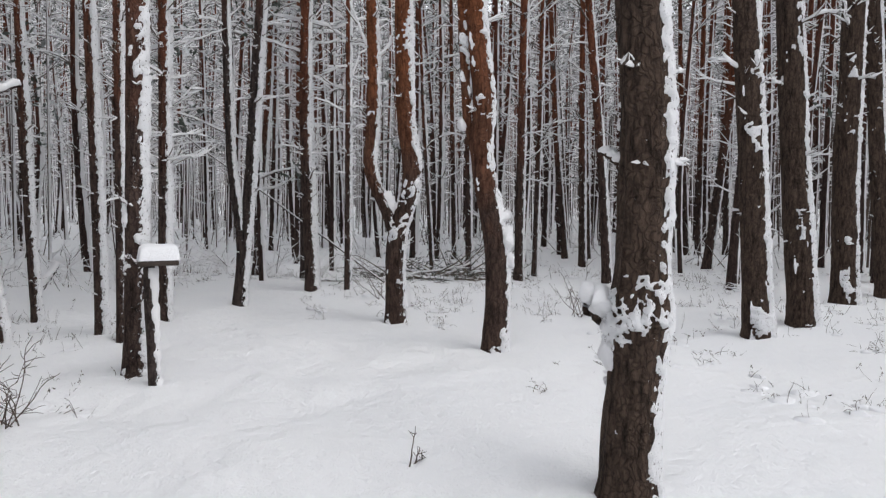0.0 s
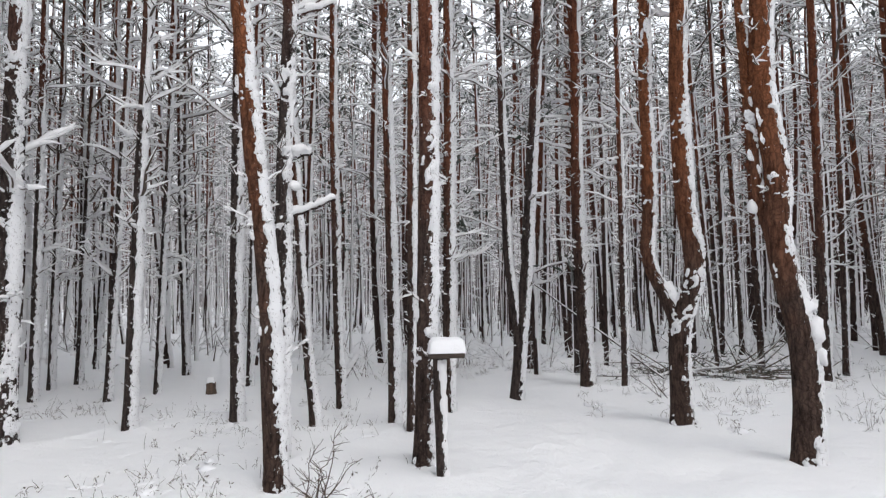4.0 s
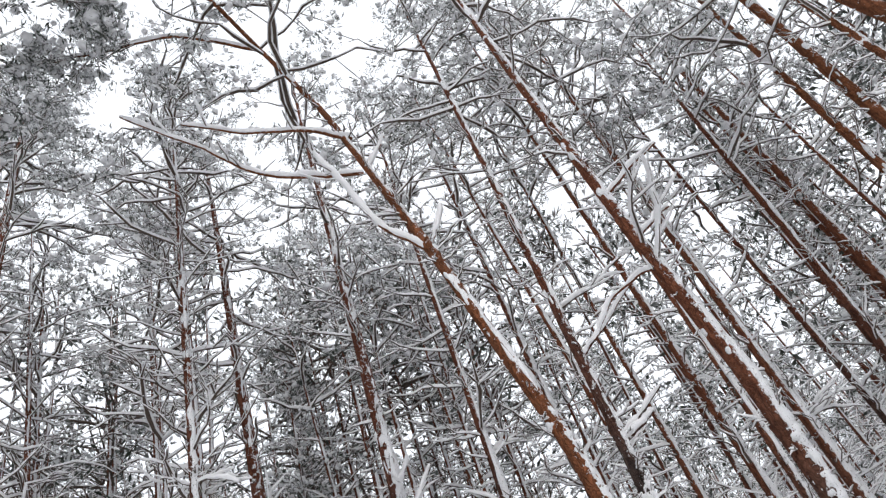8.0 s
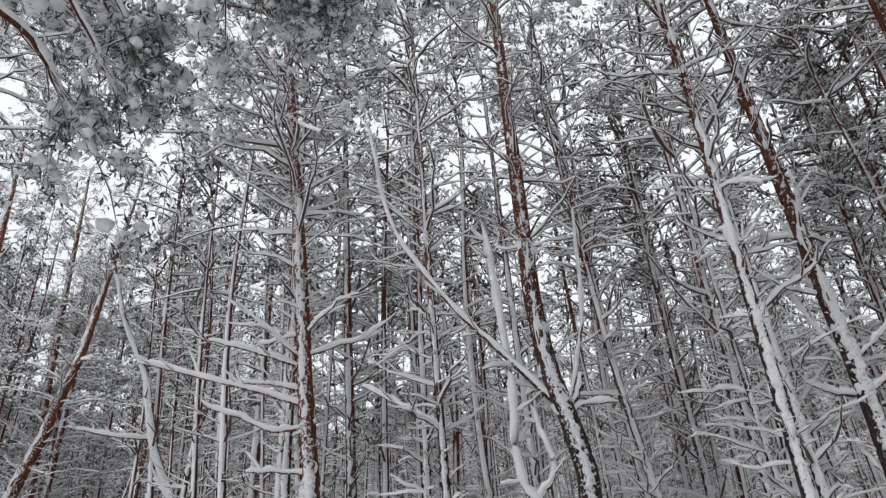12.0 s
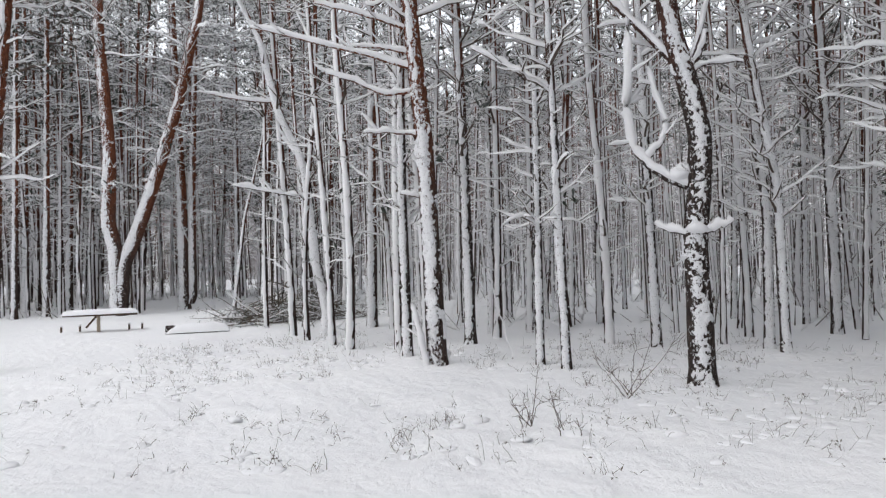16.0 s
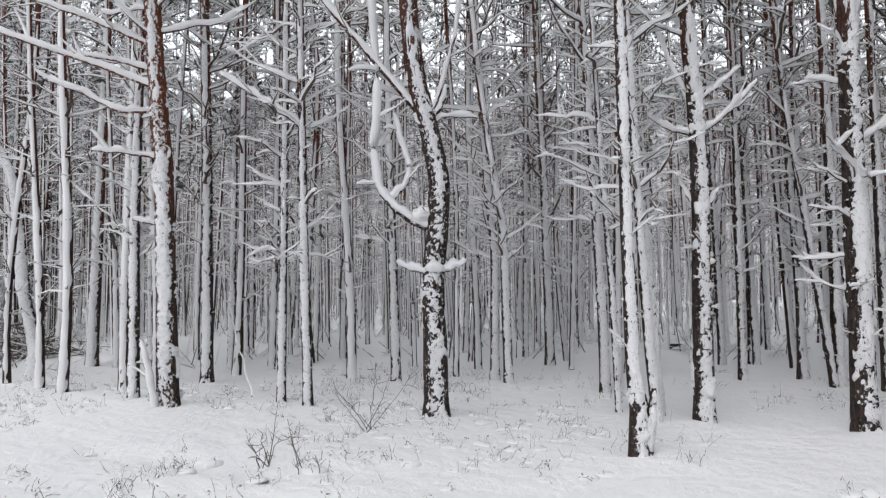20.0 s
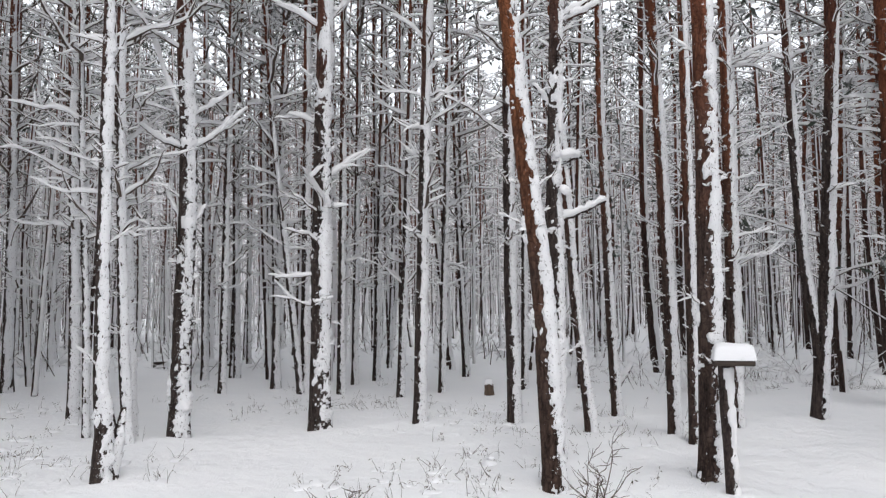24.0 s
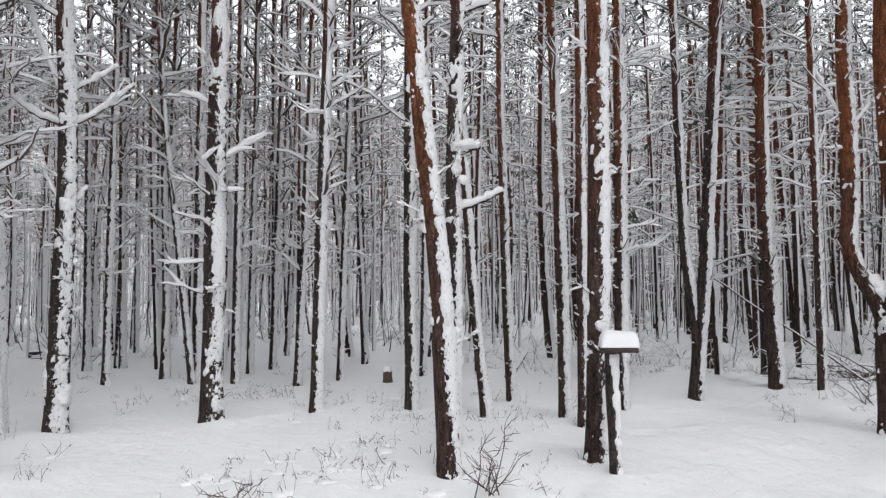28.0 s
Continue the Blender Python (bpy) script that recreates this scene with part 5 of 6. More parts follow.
pine(-14.08, -3.30, 0.23, 19, [(2.5, -0.03, 0.13), (4.0, -0.05, 0.2), (6.55, -0.09, 0.38)], low=3, amount=0.5, dense=7, reach=2.0, crown=0.34, crown_reach=3.0, crown_count=100)
pine(-27.39, -5.51, 0.20, 20.0, [(7.08, -0.02, 0.09)], low=3, amount=0.5, dense=8, reach=1.8, crown=0.4, crown_reach=2.4, crown_count=40, fine=0)
pine(-28.18, -4.69, 0.24, 19.0, [(9.34, -0.02, 0.1)], low=3, amount=0.5, dense=8, reach=1.8, crown=0.4, crown_reach=2.4, crown_count=40, fine=0)
pine(-31.84, -4.48, 0.28, 19.8, [(8.03, -0.02, 0.12)], low=3, amount=0.5, dense=8, reach=1.8, crown=0.4, crown_reach=2.4, crown_count=40, fine=0)
pine(-31.09, -5.86, 0.23, 19.5, [(5.56, -0.0, 0.02)], low=3, amount=0.5, dense=8, reach=1.8, crown=0.4, crown_reach=2.4, crown_count=40, fine=0)
pine(-28.37, -6.24, 0.18, 20.4, [(2.2, -0.02, 0.07)], low=3, amount=0.5, dense=8, reach=1.8, crown=0.4, crown_reach=2.4, crown_count=40, fine=0)


for x, y, d, height, reach_, label in (
        (-30.5, 2.0, 0.22, 17.5, 2.3, "young pine clothed low down in snowy needles"), (-27.0, 4.3, 0.22, 16.5, 2.2, "bushy pine with needles hanging under snow"),
        (-14.9, 6.6, 0.17, 13.5, 1.6, "young pine clothed low down in snowy needles"), (-22.6, 7.4, 0.2, 14.0, 1.9, "bushy pine with needles hanging under snow"),
        (-6.1, 12.3, 0.15, 12.0, 1.4, "young pine clothed low down in snowy needles"), (5.9, 13.4, 0.16, 12.5, 1.4, "young pine clothed low down in snowy needles")):
    pine(x, y, d, height, [(6.0, 0.05, 0.04)], low=2.0, crown=0.36, dense=6, reach=1.1, crown_reach=reach_, crown_count=75, amount=0.45, bark=BARK_DARK, label=label)


# ---- the rest of the wood, farther off and all round, with unseen shading trees behind the camera ----
def clearing(x, y):
    """Where no tree of the wood may stand."""
    r, a = math.hypot(x, y), math.degrees(math.atan2(-x, y))
    if r < 13.5 and -75 < a < 112:
        return True
    if x < -9 and -9.0 < y < 2.0 and x > -27:
        return True
    return 84 < a < 93 and r < 36


def far_wood():
    rng = np.random.default_rng(77)
    heap, taken, count = Heap(), [tuple(o.location[:2]) for o in bpy.data.objects if o.name.startswith("pine_tree")], 0
    # the 7 to 13.5 m ring stands only outside the view, added for shade
    for inner, outer, wanted, grade in ((7, 13.5, 14, 1), (13.5, 26, 235, 2), (26, 46, 660, 1), (46, 69, 480, 0), (27, 44, 85, 3)):
        done = 0
        while done < wanted:
            a = rng.uniform(2.95, 3.75) if grade == 3 else rng.uniform(0, 2 * np.pi)
            r = math.sqrt(rng.uniform(inner * inner, outer * outer))
            x, y = r * math.cos(a), r * math.sin(a)
            # the few trees kept behind the camera are unseen and added for shading
            behind = y < -0.25 * abs(x) - 2
            if clearing(x, y) or (behind and rng.uniform() < 0.8):
                continue
            if any((x - q) ** 2 + (y - w) ** 2 < 0.7 for q, w in taken):
                continue
            taken.append((x, y))
            count, done = count + 1, done + 1
            rich = x < -20 and y < 14 and grade in (1, 3)
            sort = grade if -78 < math.degrees(math.atan2(-x, y)) < 114 else 0
            d, hh = rng.uniform(0.10, 0.20), rng.uniform(12.5, 16.5) + 4.0 * rich
            foot = np.array([x, y, float(rise(x, y))])
            lean, bend = rng.normal(0, 0.022, 2), rng.normal(0, 0.10, 2)
            z = np.linspace(-0.2, hh, (4, 8, 14, 8)[sort])
            cx, cy = lean[0] * z + bend[0] * np.sin(z * 0.5), lean[1] * z + bend[1] * np.sin(z * 0.5 + 1)
            radius = girth(z, d, hh)
            own = Heap()
            own.add(*trunk_mesh(z, cx, cy, radius, (4, 5, 7, 5)[sort], count, 0.05), 0)
            zs = np.concatenate([np.linspace(0, 4, (4, 12, 32, 12)[sort]), np.linspace(4.3, hh * 0.9, (3, 7, 14, 7)[sort])])
            own.add(*trunk_snow(zs, np.interp(zs, z, cx), np.interp(zs, z, cy), np.interp(zs, z, radius), (3, 5, 7, 5)[sort], count, rng.uniform(0.4, 1.0), 0.03), 1)
            low_crown = sort in (1, 2) and rng.uniform() < 0.14
            zc = hh * (rng.uniform(0.12, 0.28) if sort == 3 or low_crown else rng.uniform(0.3, 0.45) if rich else rng.uniform(0.6, 0.72))
            grow_branches(rng, z, cx, cy, radius, rng.uniform(0.8, 2.2), zc + 1, (4.0, 6.5, 5.0, 5.0)[sort], (1.6, 1.4, 1.3, 1.5)[sort], own, own, 0, (2, 1), sparse=sort != 2, heavy=1.25)
            grow_crown(rng, z, cx, cy, radius, zc, hh, (30 if sort == 3 else 34 if low_crown else 18 if rich else (6, 10, 14)[sort]), 2.2 if rich else 1.8, own, own, own, 0, (2, 1, 3))
            heap.add(np.concatenate(own.v) + foot, np.concatenate(own.f), 0)
            heap.m[-1] = np.concatenate(own.m)
    ob = new("distant_pine_wood", heap.mesh("distant_pine_wood", [BARK_FAR, TREE_SNOW, TWIG, NEEDLE]))
    tagged(ob, "dense wood of thin pines, trunks and branches white with snow", "woodland", kind="stuff")


far_wood()


def undergrowth():
    """Low snowed-up brushwood between the far trunks."""
    rng = np.random.default_rng(91)
    heap = Heap()
    for _ in range(2600):
        a, r = rng.uniform(-0.7, 3.9), math.sqrt(rng.uniform(17 ** 2, 60 ** 2))
        x, y = r * math.cos(a), r * math.sin(a)
        if clearing(x, y):
            continue
        n, h = 9, rng.uniform(0.4, 1.7)
        foot = np.array([x, y, float(rise(x, y))])
        p = shoots(rng, foot + rng.normal(0, 0.35, (n, 3)) * np.array([1, 1, 0]), rng.uniform(0, 6.28, n), rng.uniform(0.3, 1.4, n), h * rng.uniform(0.5, 1.2, n), rng.normal(-0.2, 0.3, n), 2, 0.1)
        slight(heap, p, np.full((n, 2), 0.016), (0, 1))
    n = 2600
    a, r = rng.uniform(-0.7, 3.9, n), np.sqrt(rng.uniform(19 ** 2, 66 ** 2, n))
    x, y = r * np.cos(a), r * np.sin(a)
    clear = np.array([not clearing(q, w) for q, w in zip(x, y)])
    x, y = x[clear], y[clear]
    n = len(x)
    foot = np.stack([x, y, rise(x, y) - 0.1], -1)
    top = foot + np.stack([rng.normal(0, 0.12, n), rng.normal(0, 0.12, n), rng.uniform(2.5, 7.5, n)], -1)
    around = np.array([0.2, 1.77, 3.34, 4.91]) + WIND
    ring = np.stack([np.cos(around), np.sin(around), 0 * around], -1)
    girths = rng.uniform(0.025, 0.06, (n, 1, 1))
    v = np.stack([foot[:, None] + ring * girths, top[:, None] + ring * girths * 0.6], 1)
    f = rings(n, 2, 4)
    heap.add(v.reshape(-1, 3), f, 0)
    heap.m[-1] = np.where(np.tile(np.array([False, False, False, True]), n), 1, 0)
    ob = new("undergrowth", heap.mesh("undergrowth", [TWIG, TREE_SNOW]))
    tagged(ob, "low brushwood covered with snow between the trunks", "undergrowth", kind="stuff")


undergrowth()


def backdrop():
    """The wood's far edge, all round."""
    m, n, l, b = material("far_wood")
    v = coords(n, l, (1, 1, 0.05))
    stems = noise_tex(n, l, v, 1.6, 6.0, 0.75)
    twigs = noise_tex(n, l, coords(n, l, (1, 1, 2.0)), 1.1, 5.0, 0.7)
    c = mixed(n, l, 0.45, ramp(n, l, stems, [(0.40, (0.07, 0.055, 0.05)), (0.60, (0.42, 0.41, 0.42))]), ramp(n, l, twigs, [(0.40, (0.12, 0.11, 0.11)), (0.62, (0.50, 0.50, 0.52))]))
    l.new(c, b.inputs["Base Color"])
    b.inputs["Roughness"].default_value = 0.95
    a = np.linspace(0, 2 * np.pi, 361)[:-1]
    q = np.stack([np.cos(a) * 30, np.sin(a) * 30, a * 0], -1)
    heap = Heap()
    rows = []
    for u in (0.0, 0.5, 1.0):
        r = 71 + u * 2
        h = np.where(u > 0, u * (21 + 2.5 * grain(q, 31) + 2.0 * grain(q * 3, 32)), -1.0)
        rows.append(np.stack([r * np.cos(a), r * np.sin(a), h + 1.1], -1))
    heap.add(np.stack(rows), rings(1, 3, 360))
    ob = new("backdrop", heap.mesh("backdrop", [m]))
    tagged(ob, "far snowy edge of the pine wood", "backdrop", kind="structure")


backdrop()


# ---- the snow-covered ground ----
def snow_ground():
    u = np.linspace(-1, 1, 291)
    c = 400 * np.sinh(5.6 * u) / math.sinh(5.6)
    x, y = np.meshgrid(c + 0.6, c + 3.0, indexing="ij")
    z = rise(x, y)
    q = np.stack([x, y, np.zeros_like(x)], -1)
    r = np.hypot(x, y)
    rough = np.clip(0.5 + 0.9 * grain(q * 0.35, 21), 0, 1) * np.clip(1.3 - r / 25, 0, 1)
    z = z + rough * (0.05 * grain(q * 2.4, 22) + 0.055 * np.maximum(grain(q * 4.6, 23), 0) + 0.03 * np.maximum(grain(q * 9.0, 24), 0) * np.clip(1.4 - r / 9, 0, 1))
    for o in bpy.data.objects:
        if o.name.startswith("pine_tree") and o.location.xy.length < 14:
            d = np.hypot(x - o.location.x, y - o.location.y)
            z = z + 0.05 * np.exp(-(d / 0.42) ** 2) - 0.07 * np.exp(-(d / 0.16) ** 2)
    n = len(u)
    i, j = np.meshgrid(np.arange(n - 1), np.arange(n - 1), indexing="ij")
    a = i * n + j
    heap = Heap()
    heap.add(np.stack([x, y, z], -1), np.stack([a, a + n, a + n + 1, a + 1], -1))
    ob = new("ground", heap.mesh("ground", [GROUND]))
    tagged(ob, "gently uneven ground under deep fresh snow", "ground", kind="structure")


snow_ground()


# ---- things in the wood ----
def bar(heap, p, q, w, h, bevel=0.006):
    """A squared, slightly bevelled piece of wood from p to q."""
    p, q = np.array(p, float), np.array(q, float)
    t = (q - p) / np.linalg.norm(q - p)
    side = np.cross(t, [0, 0, 1.0]) if abs(t[2]) < 0.9 else np.cross(t, [0, 1.0, 0])
    side /= np.linalg.norm(side)
    up = np.cross(side, t)
    o = [(w / 2 - bevel, h / 2), (-w / 2 + bevel, h / 2), (-w / 2, h / 2 - bevel), (-w / 2, -h / 2 + bevel), (-w / 2 + bevel, -h / 2), (w / 2 - bevel, -h / 2), (w / 2, -h / 2 + bevel), (w / 2, h / 2 - bevel)]
    length = np.linalg.norm(q - p)
    rows = []
    for d, k in ((0, 0.02), (0, 0.93), (bevel, 1), (length - bevel, 1), (length, 0.93), (length, 0.02)):
        rows.append([p + t * d + side * a * k + up * b * k for a, b in o])
    heap.add(np.array(rows), rings(1, 6, 8))


def pillow(heap, x0, x1, y0, y1, z, h, seed, n=14, m=8, pu=8, pv=6, e=0.35):
    """A rounded load of snow on a flat top."""
    u, v = np.meshgrid(np.linspace(-1, 1, n), np.linspace(-1, 1, m), indexing="ij")
    x, y = (x0 + x1) / 2 + (x1 - x0) / 2 * u, (y0 + y1) / 2 + (y1 - y0) / 2 * v
    edge = np.clip((1 - u ** pu) * (1 - v ** pv), 0, 1) ** e
    q = np.stack([x * 9, y * 9, np.full_like(x, seed)], -1)
    top = z + h * edge * (1 + 0.12 * grain(q, seed))
    i, j = np.meshgrid(np.arange(n - 1), np.arange(m - 1), indexing="ij")
    a = i * m + j
    heap.add(np.stack([x, y, top], -1), np.stack([a, a + m, a + m + 1, a + 1], -1))
    heap.add(np.stack([x, y, np.full_like(x, z - 0.004)], -1), np.stack([a, a + 1, a + m + 1, a + m], -1))


def made(name, material_, tree, build, label=""):
    h = Heap()
    build(h)
    return part(name, h, material_, tree, label)


DARK_WOOD = plain_material("dark_wet_wood", (0.025, 0.018, 0.014), (0.07, 0.05, 0.038), 18.0, 0.8, (0.2, 1, 1))
# bird feeder: a leaning post with a small table
feeder = thing("bird_feeder", 1.32, 5.80, float(rise(1.32, 5.8)), "rough wooden bird feeder on a post, capped with snow", "bird feeder")
feeder.rotation_euler = (0, 0, radians(-8))
post = Heap()
zz = np.linspace(-0.25, 1.02, 26)
post.add(*trunk_mesh(zz, 0.02 - 0.02 * zz, 0 * zz, np.full(26, 0.045), 10, 5, 0.12))
post_ob = part("post", post, BARK_DARK, feeder)
made("post_snow", TREE_SNOW, feeder, lambda h: h.add(*trunk_snow(np.linspace(0.0, 1.0, 40), np.linspace(0.02, 0, 40), np.zeros(40), np.full(40, 0.045), 14, 6, 0.35, 0.03)), "clinging white snow")
for k in range(3):
    made("board", DARK_WOOD, feeder, lambda h: bar(h, (-0.08, -0.09 + 0.09 * k, 1.03), (0.21, -0.09 + 0.09 * k, 1.03), 0.084, 0.022))
made("rim", DARK_WOOD, feeder, lambda h: bar(h, (-0.08, -0.137, 1.045), (0.21, -0.137, 1.045), 0.014, 0.045))
made("rim", DARK_WOOD, feeder, lambda h: bar(h, (-0.08, 0.137, 1.045), (0.21, 0.137, 1.045), 0.014, 0.045))
made("snow_cap", SNOW, feeder, lambda h: pillow(h, -0.085, 0.225, -0.15, 0.15, 1.062, 0.125, 3, 24, 18, 6, 6, 0.33), "thick rounded cap of snow")

# bench at the far side of the clearing
def bench():
    x, y = -20.9, -2.25
    b = thing("bench", x, y, float(rise(x, y)), "simple plank bench half buried in snow", "bench")
    b.rotation_euler = (0, 0, radians(-84))
    for k in range(2):
        made("seat_plank", WOOD, b, lambda h: bar(h, (-0.95, -0.09 + 0.18 * k, 0.44), (0.85, -0.09 + 0.18 * k, 0.46), 0.17, 0.04))
    made("leg", PALE_WOOD, b, lambda h: bar(h, (0.0, 0, -0.2), (0.0, 0, 0.43), 0.09, 0.12))
    made("brace", WOOD, b, lambda h: bar(h, (0.3, 0, 0.12), (0.05, 0, 0.42), 0.03, 0.05))
    made("seat_snow", SNOW, b, lambda h: pillow(h, -1.0, 0.9, -0.2, 0.2, 0.475, 0.13, 4, 24), "even layer of snow")
    for k in (-0.95, -0.5, 0.72, 1.05):
        px, py = x - 0.35, y + k
        s = thing("short_stake", px, py, float(rise(px, py)), "short dark wooden stake beside the bench", "stake", "stakes by the bench")
        made("shaft", WOOD, s, lambda h: bar(h, (0, 0, -0.15), (0.01, 0.01, 0.16), 0.05, 0.05))
        made("snow_cap", SNOW, s, lambda h: h.add(*blobs(np.random.default_rng(4), np.array([[0.01, 0.01, 0.17]]), np.array([[0.045, 0.045, 0.035]]))))


bench()


def lying_log(x, y, turn, length, radius, label):
    g = float(rise(x, y))
    t = thing("fallen_log", x, y, g, label, "log")
    t.rotation_euler = (0, 0, radians(turn))
    s = np.linspace(-0.5, 0.5, 14) * length
    h = Heap()
    p = np.stack([s, 0.02 * np.sin(s * 3), np.full(14, radius * 0.55)], -1)[None]
    r = np.full((1, 14), radius)
    r[:, 0] = r[:, -1] = radius * 0.02
    p[0, 0, 0], p[0, -1, 0] = s[1], s[-2]
    h.add(*tubes(p, r, r, 14))
    part("trunk", h, BARK_DARK, t)
    made("log_snow", SNOW, t, lambda h: pillow(h, s[1] + 0.02, s[-1] + 0.2, -radius * 1.5, radius * 1.5, radius * 0.15, radius * 1.75, 9, 26, 12, 4, 2, 0.55), "deep snow along the log")


lying_log(-19.4, 0.1, 88, 1.5, 0.14, "short log lying in the snow beside the bench")
lying_log(-9.4, 17.2, 20, 2.2, 0.10, "fallen trunk mostly buried in snow")


def stump(x, y, d, h):
    t = thing("tree_stump", x, y, float(rise(x, y)), "short broken tree stump capped with snow", "stump")
    z = np.array([-0.2, 0, 0.1, 0.2, h, h, h])
    k = Heap()
    k.add(*trunk_mesh(z, 0 * z, 0 * z, d / 2 * np.array([1.3, 1.2, 1.05, 1, 1, 0.6, 0.02]), 14, 3, 0.14))
    part("trunk", k, WOOD, t)
    made("snow_cap", SNOW, t, lambda q: pillow(q, -d * 0.48, d * 0.48, -d * 0.48, d * 0.48, h - 0.01, 0.1, 6))


stump(-1.16, 12.49, 0.15, 0.2)


def pole(name, a, b, r, label, category, snow=0.05):
    """A dead stem that leans or lies between two points."""
    a, b = np.array(a, float), np.array(b, float)
    t = thing(name, a[0], a[1], a[2], label, category)
    s = np.linspace(0, 1, 16)[:, None]
    rng = np.random.default_rng(int(abs(a[0]) * 100))
    p = (b - a) * s + rng.normal(0, 0.012, (16, 3))
    w, sn = Heap(), Heap()
    snowed(w, sn, rng, p[None], np.array([r]), np.array([r * 0.5]), np.array([snow]), 7, 7)
    part("stem", w, BARK_DARK, t)
    part("stem_snow", sn, TREE_SNOW, t, "thin ridge of snow")


pole("leaning_dead_stem", (6.6, 11.2, 0.05), (1.77, 13.4, 4.05), 0.02, "thin dead stem fallen at a slant among the pines", "dead stem", 0.010)
pole("leaning_dead_stem", (0.95, 12.3, 0.05), (1.35, 12.6, 0.55), 0.07, "short broken stem leaning in the snow", "dead stem")
pole("leaning_dead_stem", (-10.3, 4.9, 0.05), (-11.2, 4.9, 1.5), 0.012, "thin dry sapling leaning in the snow", "dead stem", 0.015)


def brush_pile(x, y, lx, ly, h, count, label, seed, turn=0.0):
    rng = np.random.default_rng(seed)
    t = thing("brush_pile", x, y, float(rise(x, y)), label, "brush pile")
    t.rotation_euler = (0, 0, radians(turn))
    n = count
    u, v = rng.uniform(-1, 1, n), rng.uniform(-1, 1, n)
    top = h * np.clip(1 - 0.8 * u * u - 0.5 * v * v, 0.05, 1)
    st = np.stack([u * lx, v * ly, top * rng.uniform(0, 1, n)], -1)
    p = shoots(rng, st, rng.normal(0, 0.7, n) + np.pi * rng.integers(0, 2, n), rng.normal(0.05, 0.3, n), rng.uniform(0.5, 1.5, n), rng.normal(-0.12, 0.2, n), 5, 0.05)
    p[..., 2] = np.maximum(p[..., 2], 0.01)
    w, s, nd = Heap(), Heap(), Heap()
    snowed(w, s, rng, p, rng.uniform(0.008, 0.02, n), np.full(n, 0.004), None, 4)
    snowed(Heap(), s, rng, p[: n // 5], np.full(n // 5, 0.012), np.full(n // 5, 0.006), np.full(n // 5, 0.035), 4, 4)
    nd.add(*tufts(rng, p[:, 2:].reshape(-1, 3), np.full(n * 3, 0.10), 5, 0.16, 0.010))
    tagged(part("boughwork", w, BRUSH, t), kind="stuff")
    tagged(part("bough_snow", s, TREE_SNOW, t, "thin white snow"), kind="stuff")
    tagged(part("needles", nd, NEEDLE, t, "dull green needles"), kind="stuff")


brush_pile(-21.5, 3.1, 1.9, 0.8, 0.95, 280, "heap of cut pine boughs in the snow", 11, 105)
brush_pile(7.9, 11.6, 1.2, 0.5, 0.16, 110, "low heap of fallen pine boughs in the snow", 12, -30)


def shrub(x, y, h, n, label, seed):
    rng = np.random.default_rng(seed)
    t = thing("bare_shrub", x, y, float(rise(x, y)), label, "shrub", "bare shrubs in the snow")
    p = shoots(rng, rng.normal(0, 0.06, (n, 3)) * np.array([1, 1, 0]), rng.uniform(0, 6.28, n), rng.uniform(0.55, 1.4, n), h * rng.uniform(0.4, 1.1, n), rng.normal(0, 0.25, n), 9, 0.07)
    m = n * 5
    idx = np.repeat(np.arange(n), 5)
    tp = shoots(rng, along(p, idx, rng.uniform(0.25, 0.95, m)), rng.uniform(0, 6.28, m), rng.uniform(0.1, 1.2, m), h * rng.uniform(0.1, 0.35, m), rng.normal(0, 0.25, m), 5, 0.08)
    for k in range(n):
        w = Heap()
        snowed(w, w, rng, p[k:k + 1], np.array([0.0055]), np.array([0.002]), None, 5)
        snowed(w, w, rng, tp[idx == k], np.full(5, 0.003), np.full(5, 0.0015), None, 4)
        part("twig", w, TWIG, t)


shrub(0.34, 5.39, 0.6, 9, "bare leafless shrub poking out of the snow", 1)
shrub(-6.2, 3.06, 0.45, 6, "small leafless shrub poking out of the snow", 2)
shrub(-5.85, 3.3, 0.4, 4, "few bent leafless twigs in the snow", 3)
shrub(-6.96, 4.76, 0.7, 6, "leafless sapling with bent stems in the snow", 4)
shrub(7.0, 6.6, 0.6, 9, "bare leafless shrub poking out of the snow", 5)
shrub(2.2, 3.2, 0.16, 3, "few dead stalks poking out of the snow", 6)
shrub(-1.6, 5.3, 0.35, 5, "few bent leafless twigs in the snow", 7)
shrub(5.6, 9.6, 0.7, 7, "leafless sapling poking out of the snow", 8)


def snowy_bush(x, y, h, n, seed):
    rng = np.random.default_rng(seed)
    t = thing("snowy_bush", x, y, float(rise(x, y)), "leafless bush bowed under fresh snow", "bush", "snowy undergrowth")
    p = shoots(rng, rng.normal(0, 0.25, (n, 3)) * np.array([1, 1, 0]), rng.uniform(0, 6.28, n), rng.uniform(0.7, 1.4, n), h * rng.uniform(0.5, 1.2, n), rng.normal(-0.2, 0.25, n), 5, 0.07)
    idx = np.repeat(np.arange(n), 4)
    m = len(idx)
    tp = shoots(rng, along(p, idx, rng.uniform(0.2, 1, m)), rng.uniform(0, 6.28, m), rng.normal(0.3, 0.4, m), h * rng.uniform(0.2, 0.5, m), rng.normal(-0.1, 0.2, m), 4, 0.07)
    heap = Heap()
    laden(heap, p, np.full((n, 5), 0.012), (0, 1))
    laden(heap, tp, np.full((m, 4), 0.010), (0, 1))
    tagged(part("twigwork", heap, [TWIG, TREE_SNOW], t), kind="stuff")


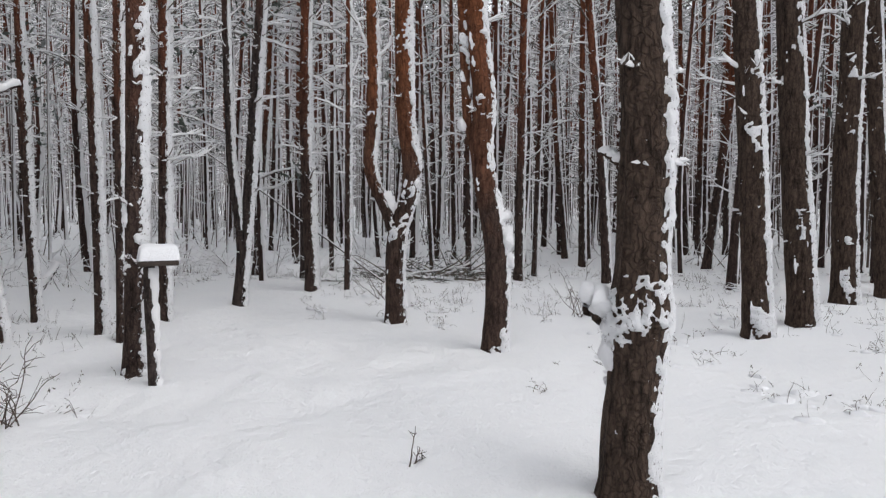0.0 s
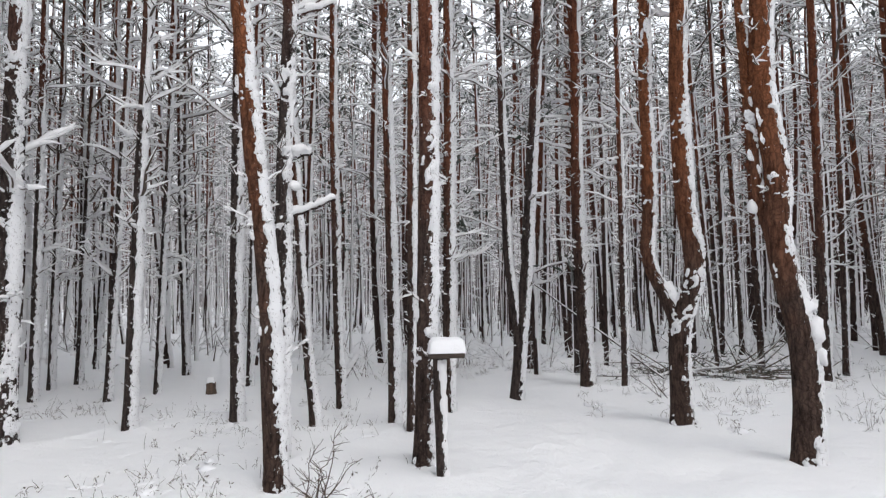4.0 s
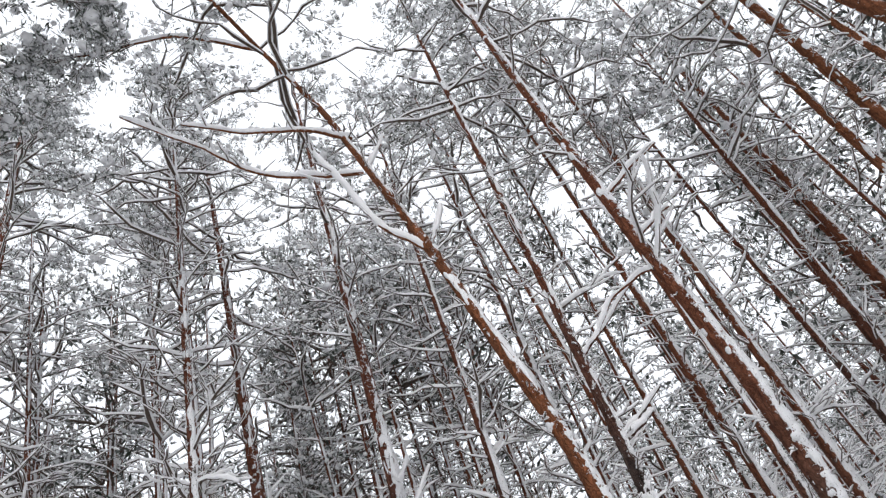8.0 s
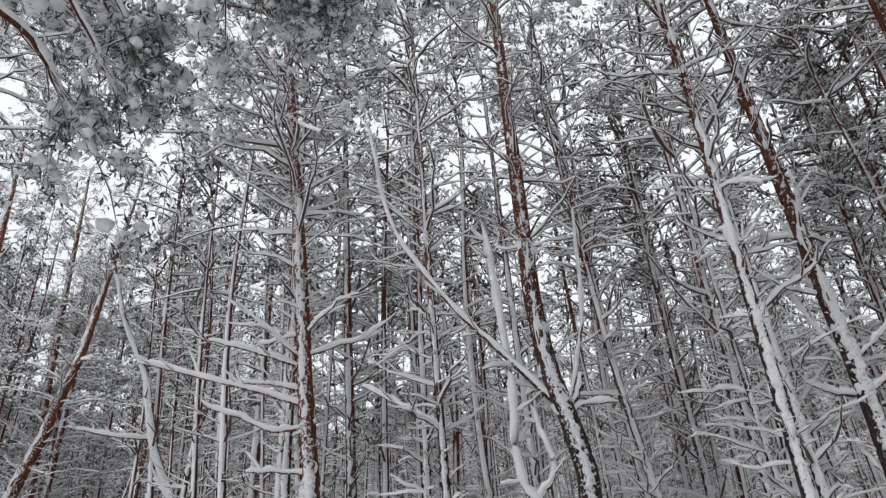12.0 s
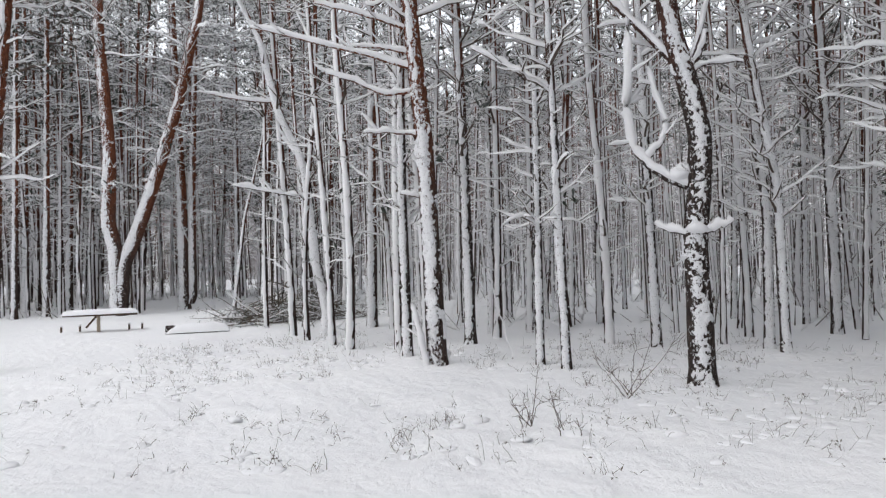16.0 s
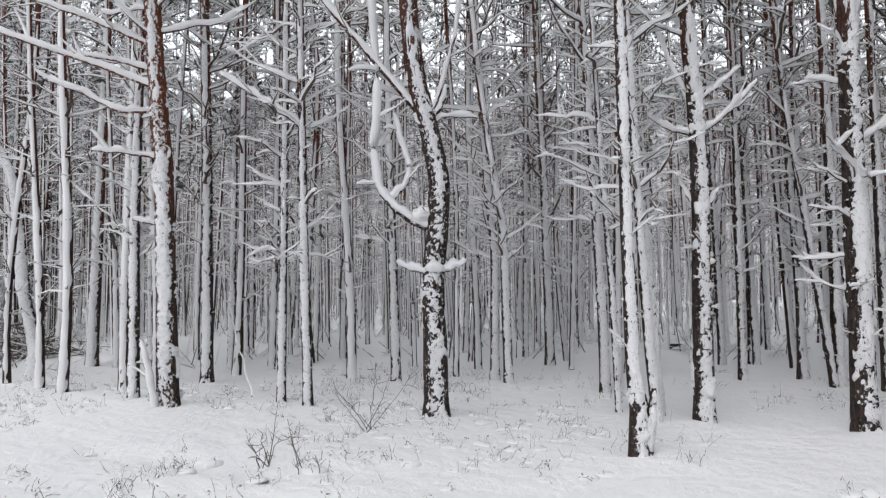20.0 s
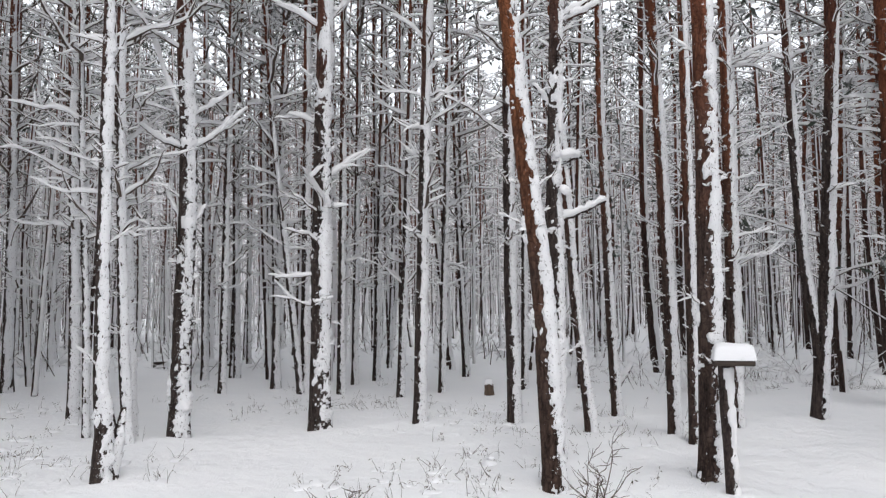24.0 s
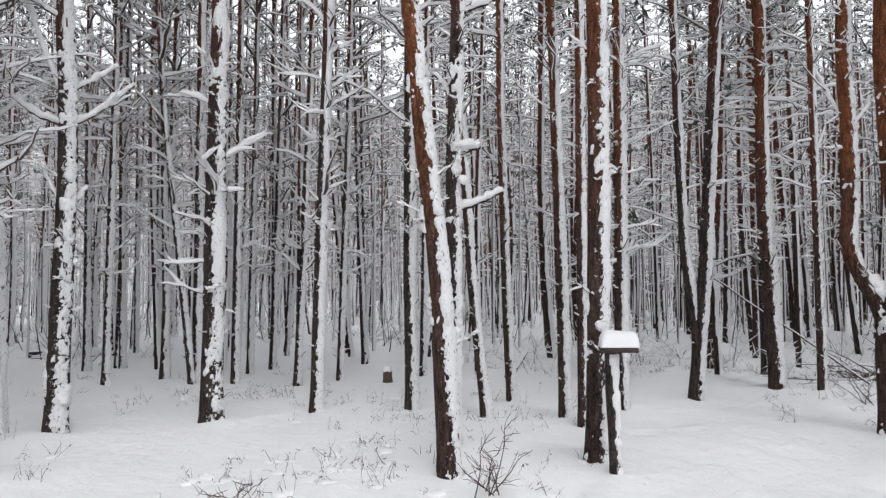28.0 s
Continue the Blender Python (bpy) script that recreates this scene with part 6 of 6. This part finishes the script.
for k, (bx, by, bh) in enumerate([(2.1, 13.2, 1.1), (2.7, 13.0, 1.3), (3.3, 13.6, 1.0), (1.6, 14.0, 1.2), (6.3, 13.2, 0.9), (7.0, 13.0, 0.8), (5.4, 14.5, 1.1), (4.5, 14.8, 1.2), (3.9, 15.4, 1.2), (-13.0, 18.2, 1.0), (-15.6, 17.4, 1.1), (11.6, 6.9, 0.8), (9.5, 7.6, 0.6), (-24.0, 5.6, 1.0), (-25.5, 7.0, 1.1), (0.6, 15.6, 1.2)]):
    snowy_bush(bx, by, bh * 0.85, 9, 60 + k)


def dry_grass():
    """Bent stalks of grass in loose tussocks that poke out of the snow, and the snow heaped about them."""
    rng = np.random.default_rng(41)
    n = 4200
    a, r = rng.uniform(-2.0, 1.35, n), np.sqrt(rng.uniform(2.8 ** 2, 17 ** 2, n))
    x, y = r * np.sin(a), r * np.cos(a)
    q = np.stack([x, y, 0 * x], -1)
    where = grain(q * 0.33, 51) + 0.5 * grain(q * 1.1, 52) + 0.25 * grain(q * 4.0, 53) + 0.3 * ((r > 5.5) & (r < 12))
    keep = (where > rng.uniform(0.15, 0.85, n)) & ((r > 5.4) | (rng.uniform(0, 1, n) < 0.12))
    x, y = x[keep], y[keep]
    mound = np.stack([x, y, rise(x, y) - 0.005], -1)
    k = len(x)
    heap = Heap()
    size = rng.uniform(0.03, 0.085, (k, 1)) * rng.uniform(0.7, 1.4, (k, 3)) * np.array([1.3, 1.3, 0.4])
    v, f = blobs(rng, mound, size, 8, 6)
    v = v + 0.02 * np.stack([grain(v * 15, 61), grain(v * 15, 62), grain(v * 15, 63)], -1)
    heap.add(v, f)
    ob = new("snow_tussocks", heap.mesh("snow_tussocks", [SNOW]))
    tagged(ob, "small soft humps of snow over grass", "snow", kind="stuff")
    idx = np.repeat(np.arange(k), rng.integers(2, 9, k))
    n = len(idx)
    st = mound[idx] + rng.normal(0, 0.055, (n, 3)) * np.array([1, 1, 0])
    ln = rng.uniform(0.04, 0.19, n)
    p = shoots(rng, st, rng.uniform(0, 6.28, n), rng.uniform(0.5, 1.5, n), ln, rng.normal(-0.35, 0.35, n), 5, 0.08)
    heap = Heap()
    w = np.linspace(1, 0.4, 5)[None] * rng.uniform(0.0014, 0.0038, (n, 1))
    heap.add(*tubes(p, w, w, 3))
    top = rng.uniform(0, 1, n) < 0.25
    heap.add(*tufts(rng, p[top, -1], np.full(top.sum(), 0.02), 3, 0.035, 0.005))
    ob = new("dry_grass", heap.mesh("dry_grass", [GRASS]))
    tagged(ob, "sparse dry brown grass stalks in the snow", "grass", kind="stuff")


dry_grass()
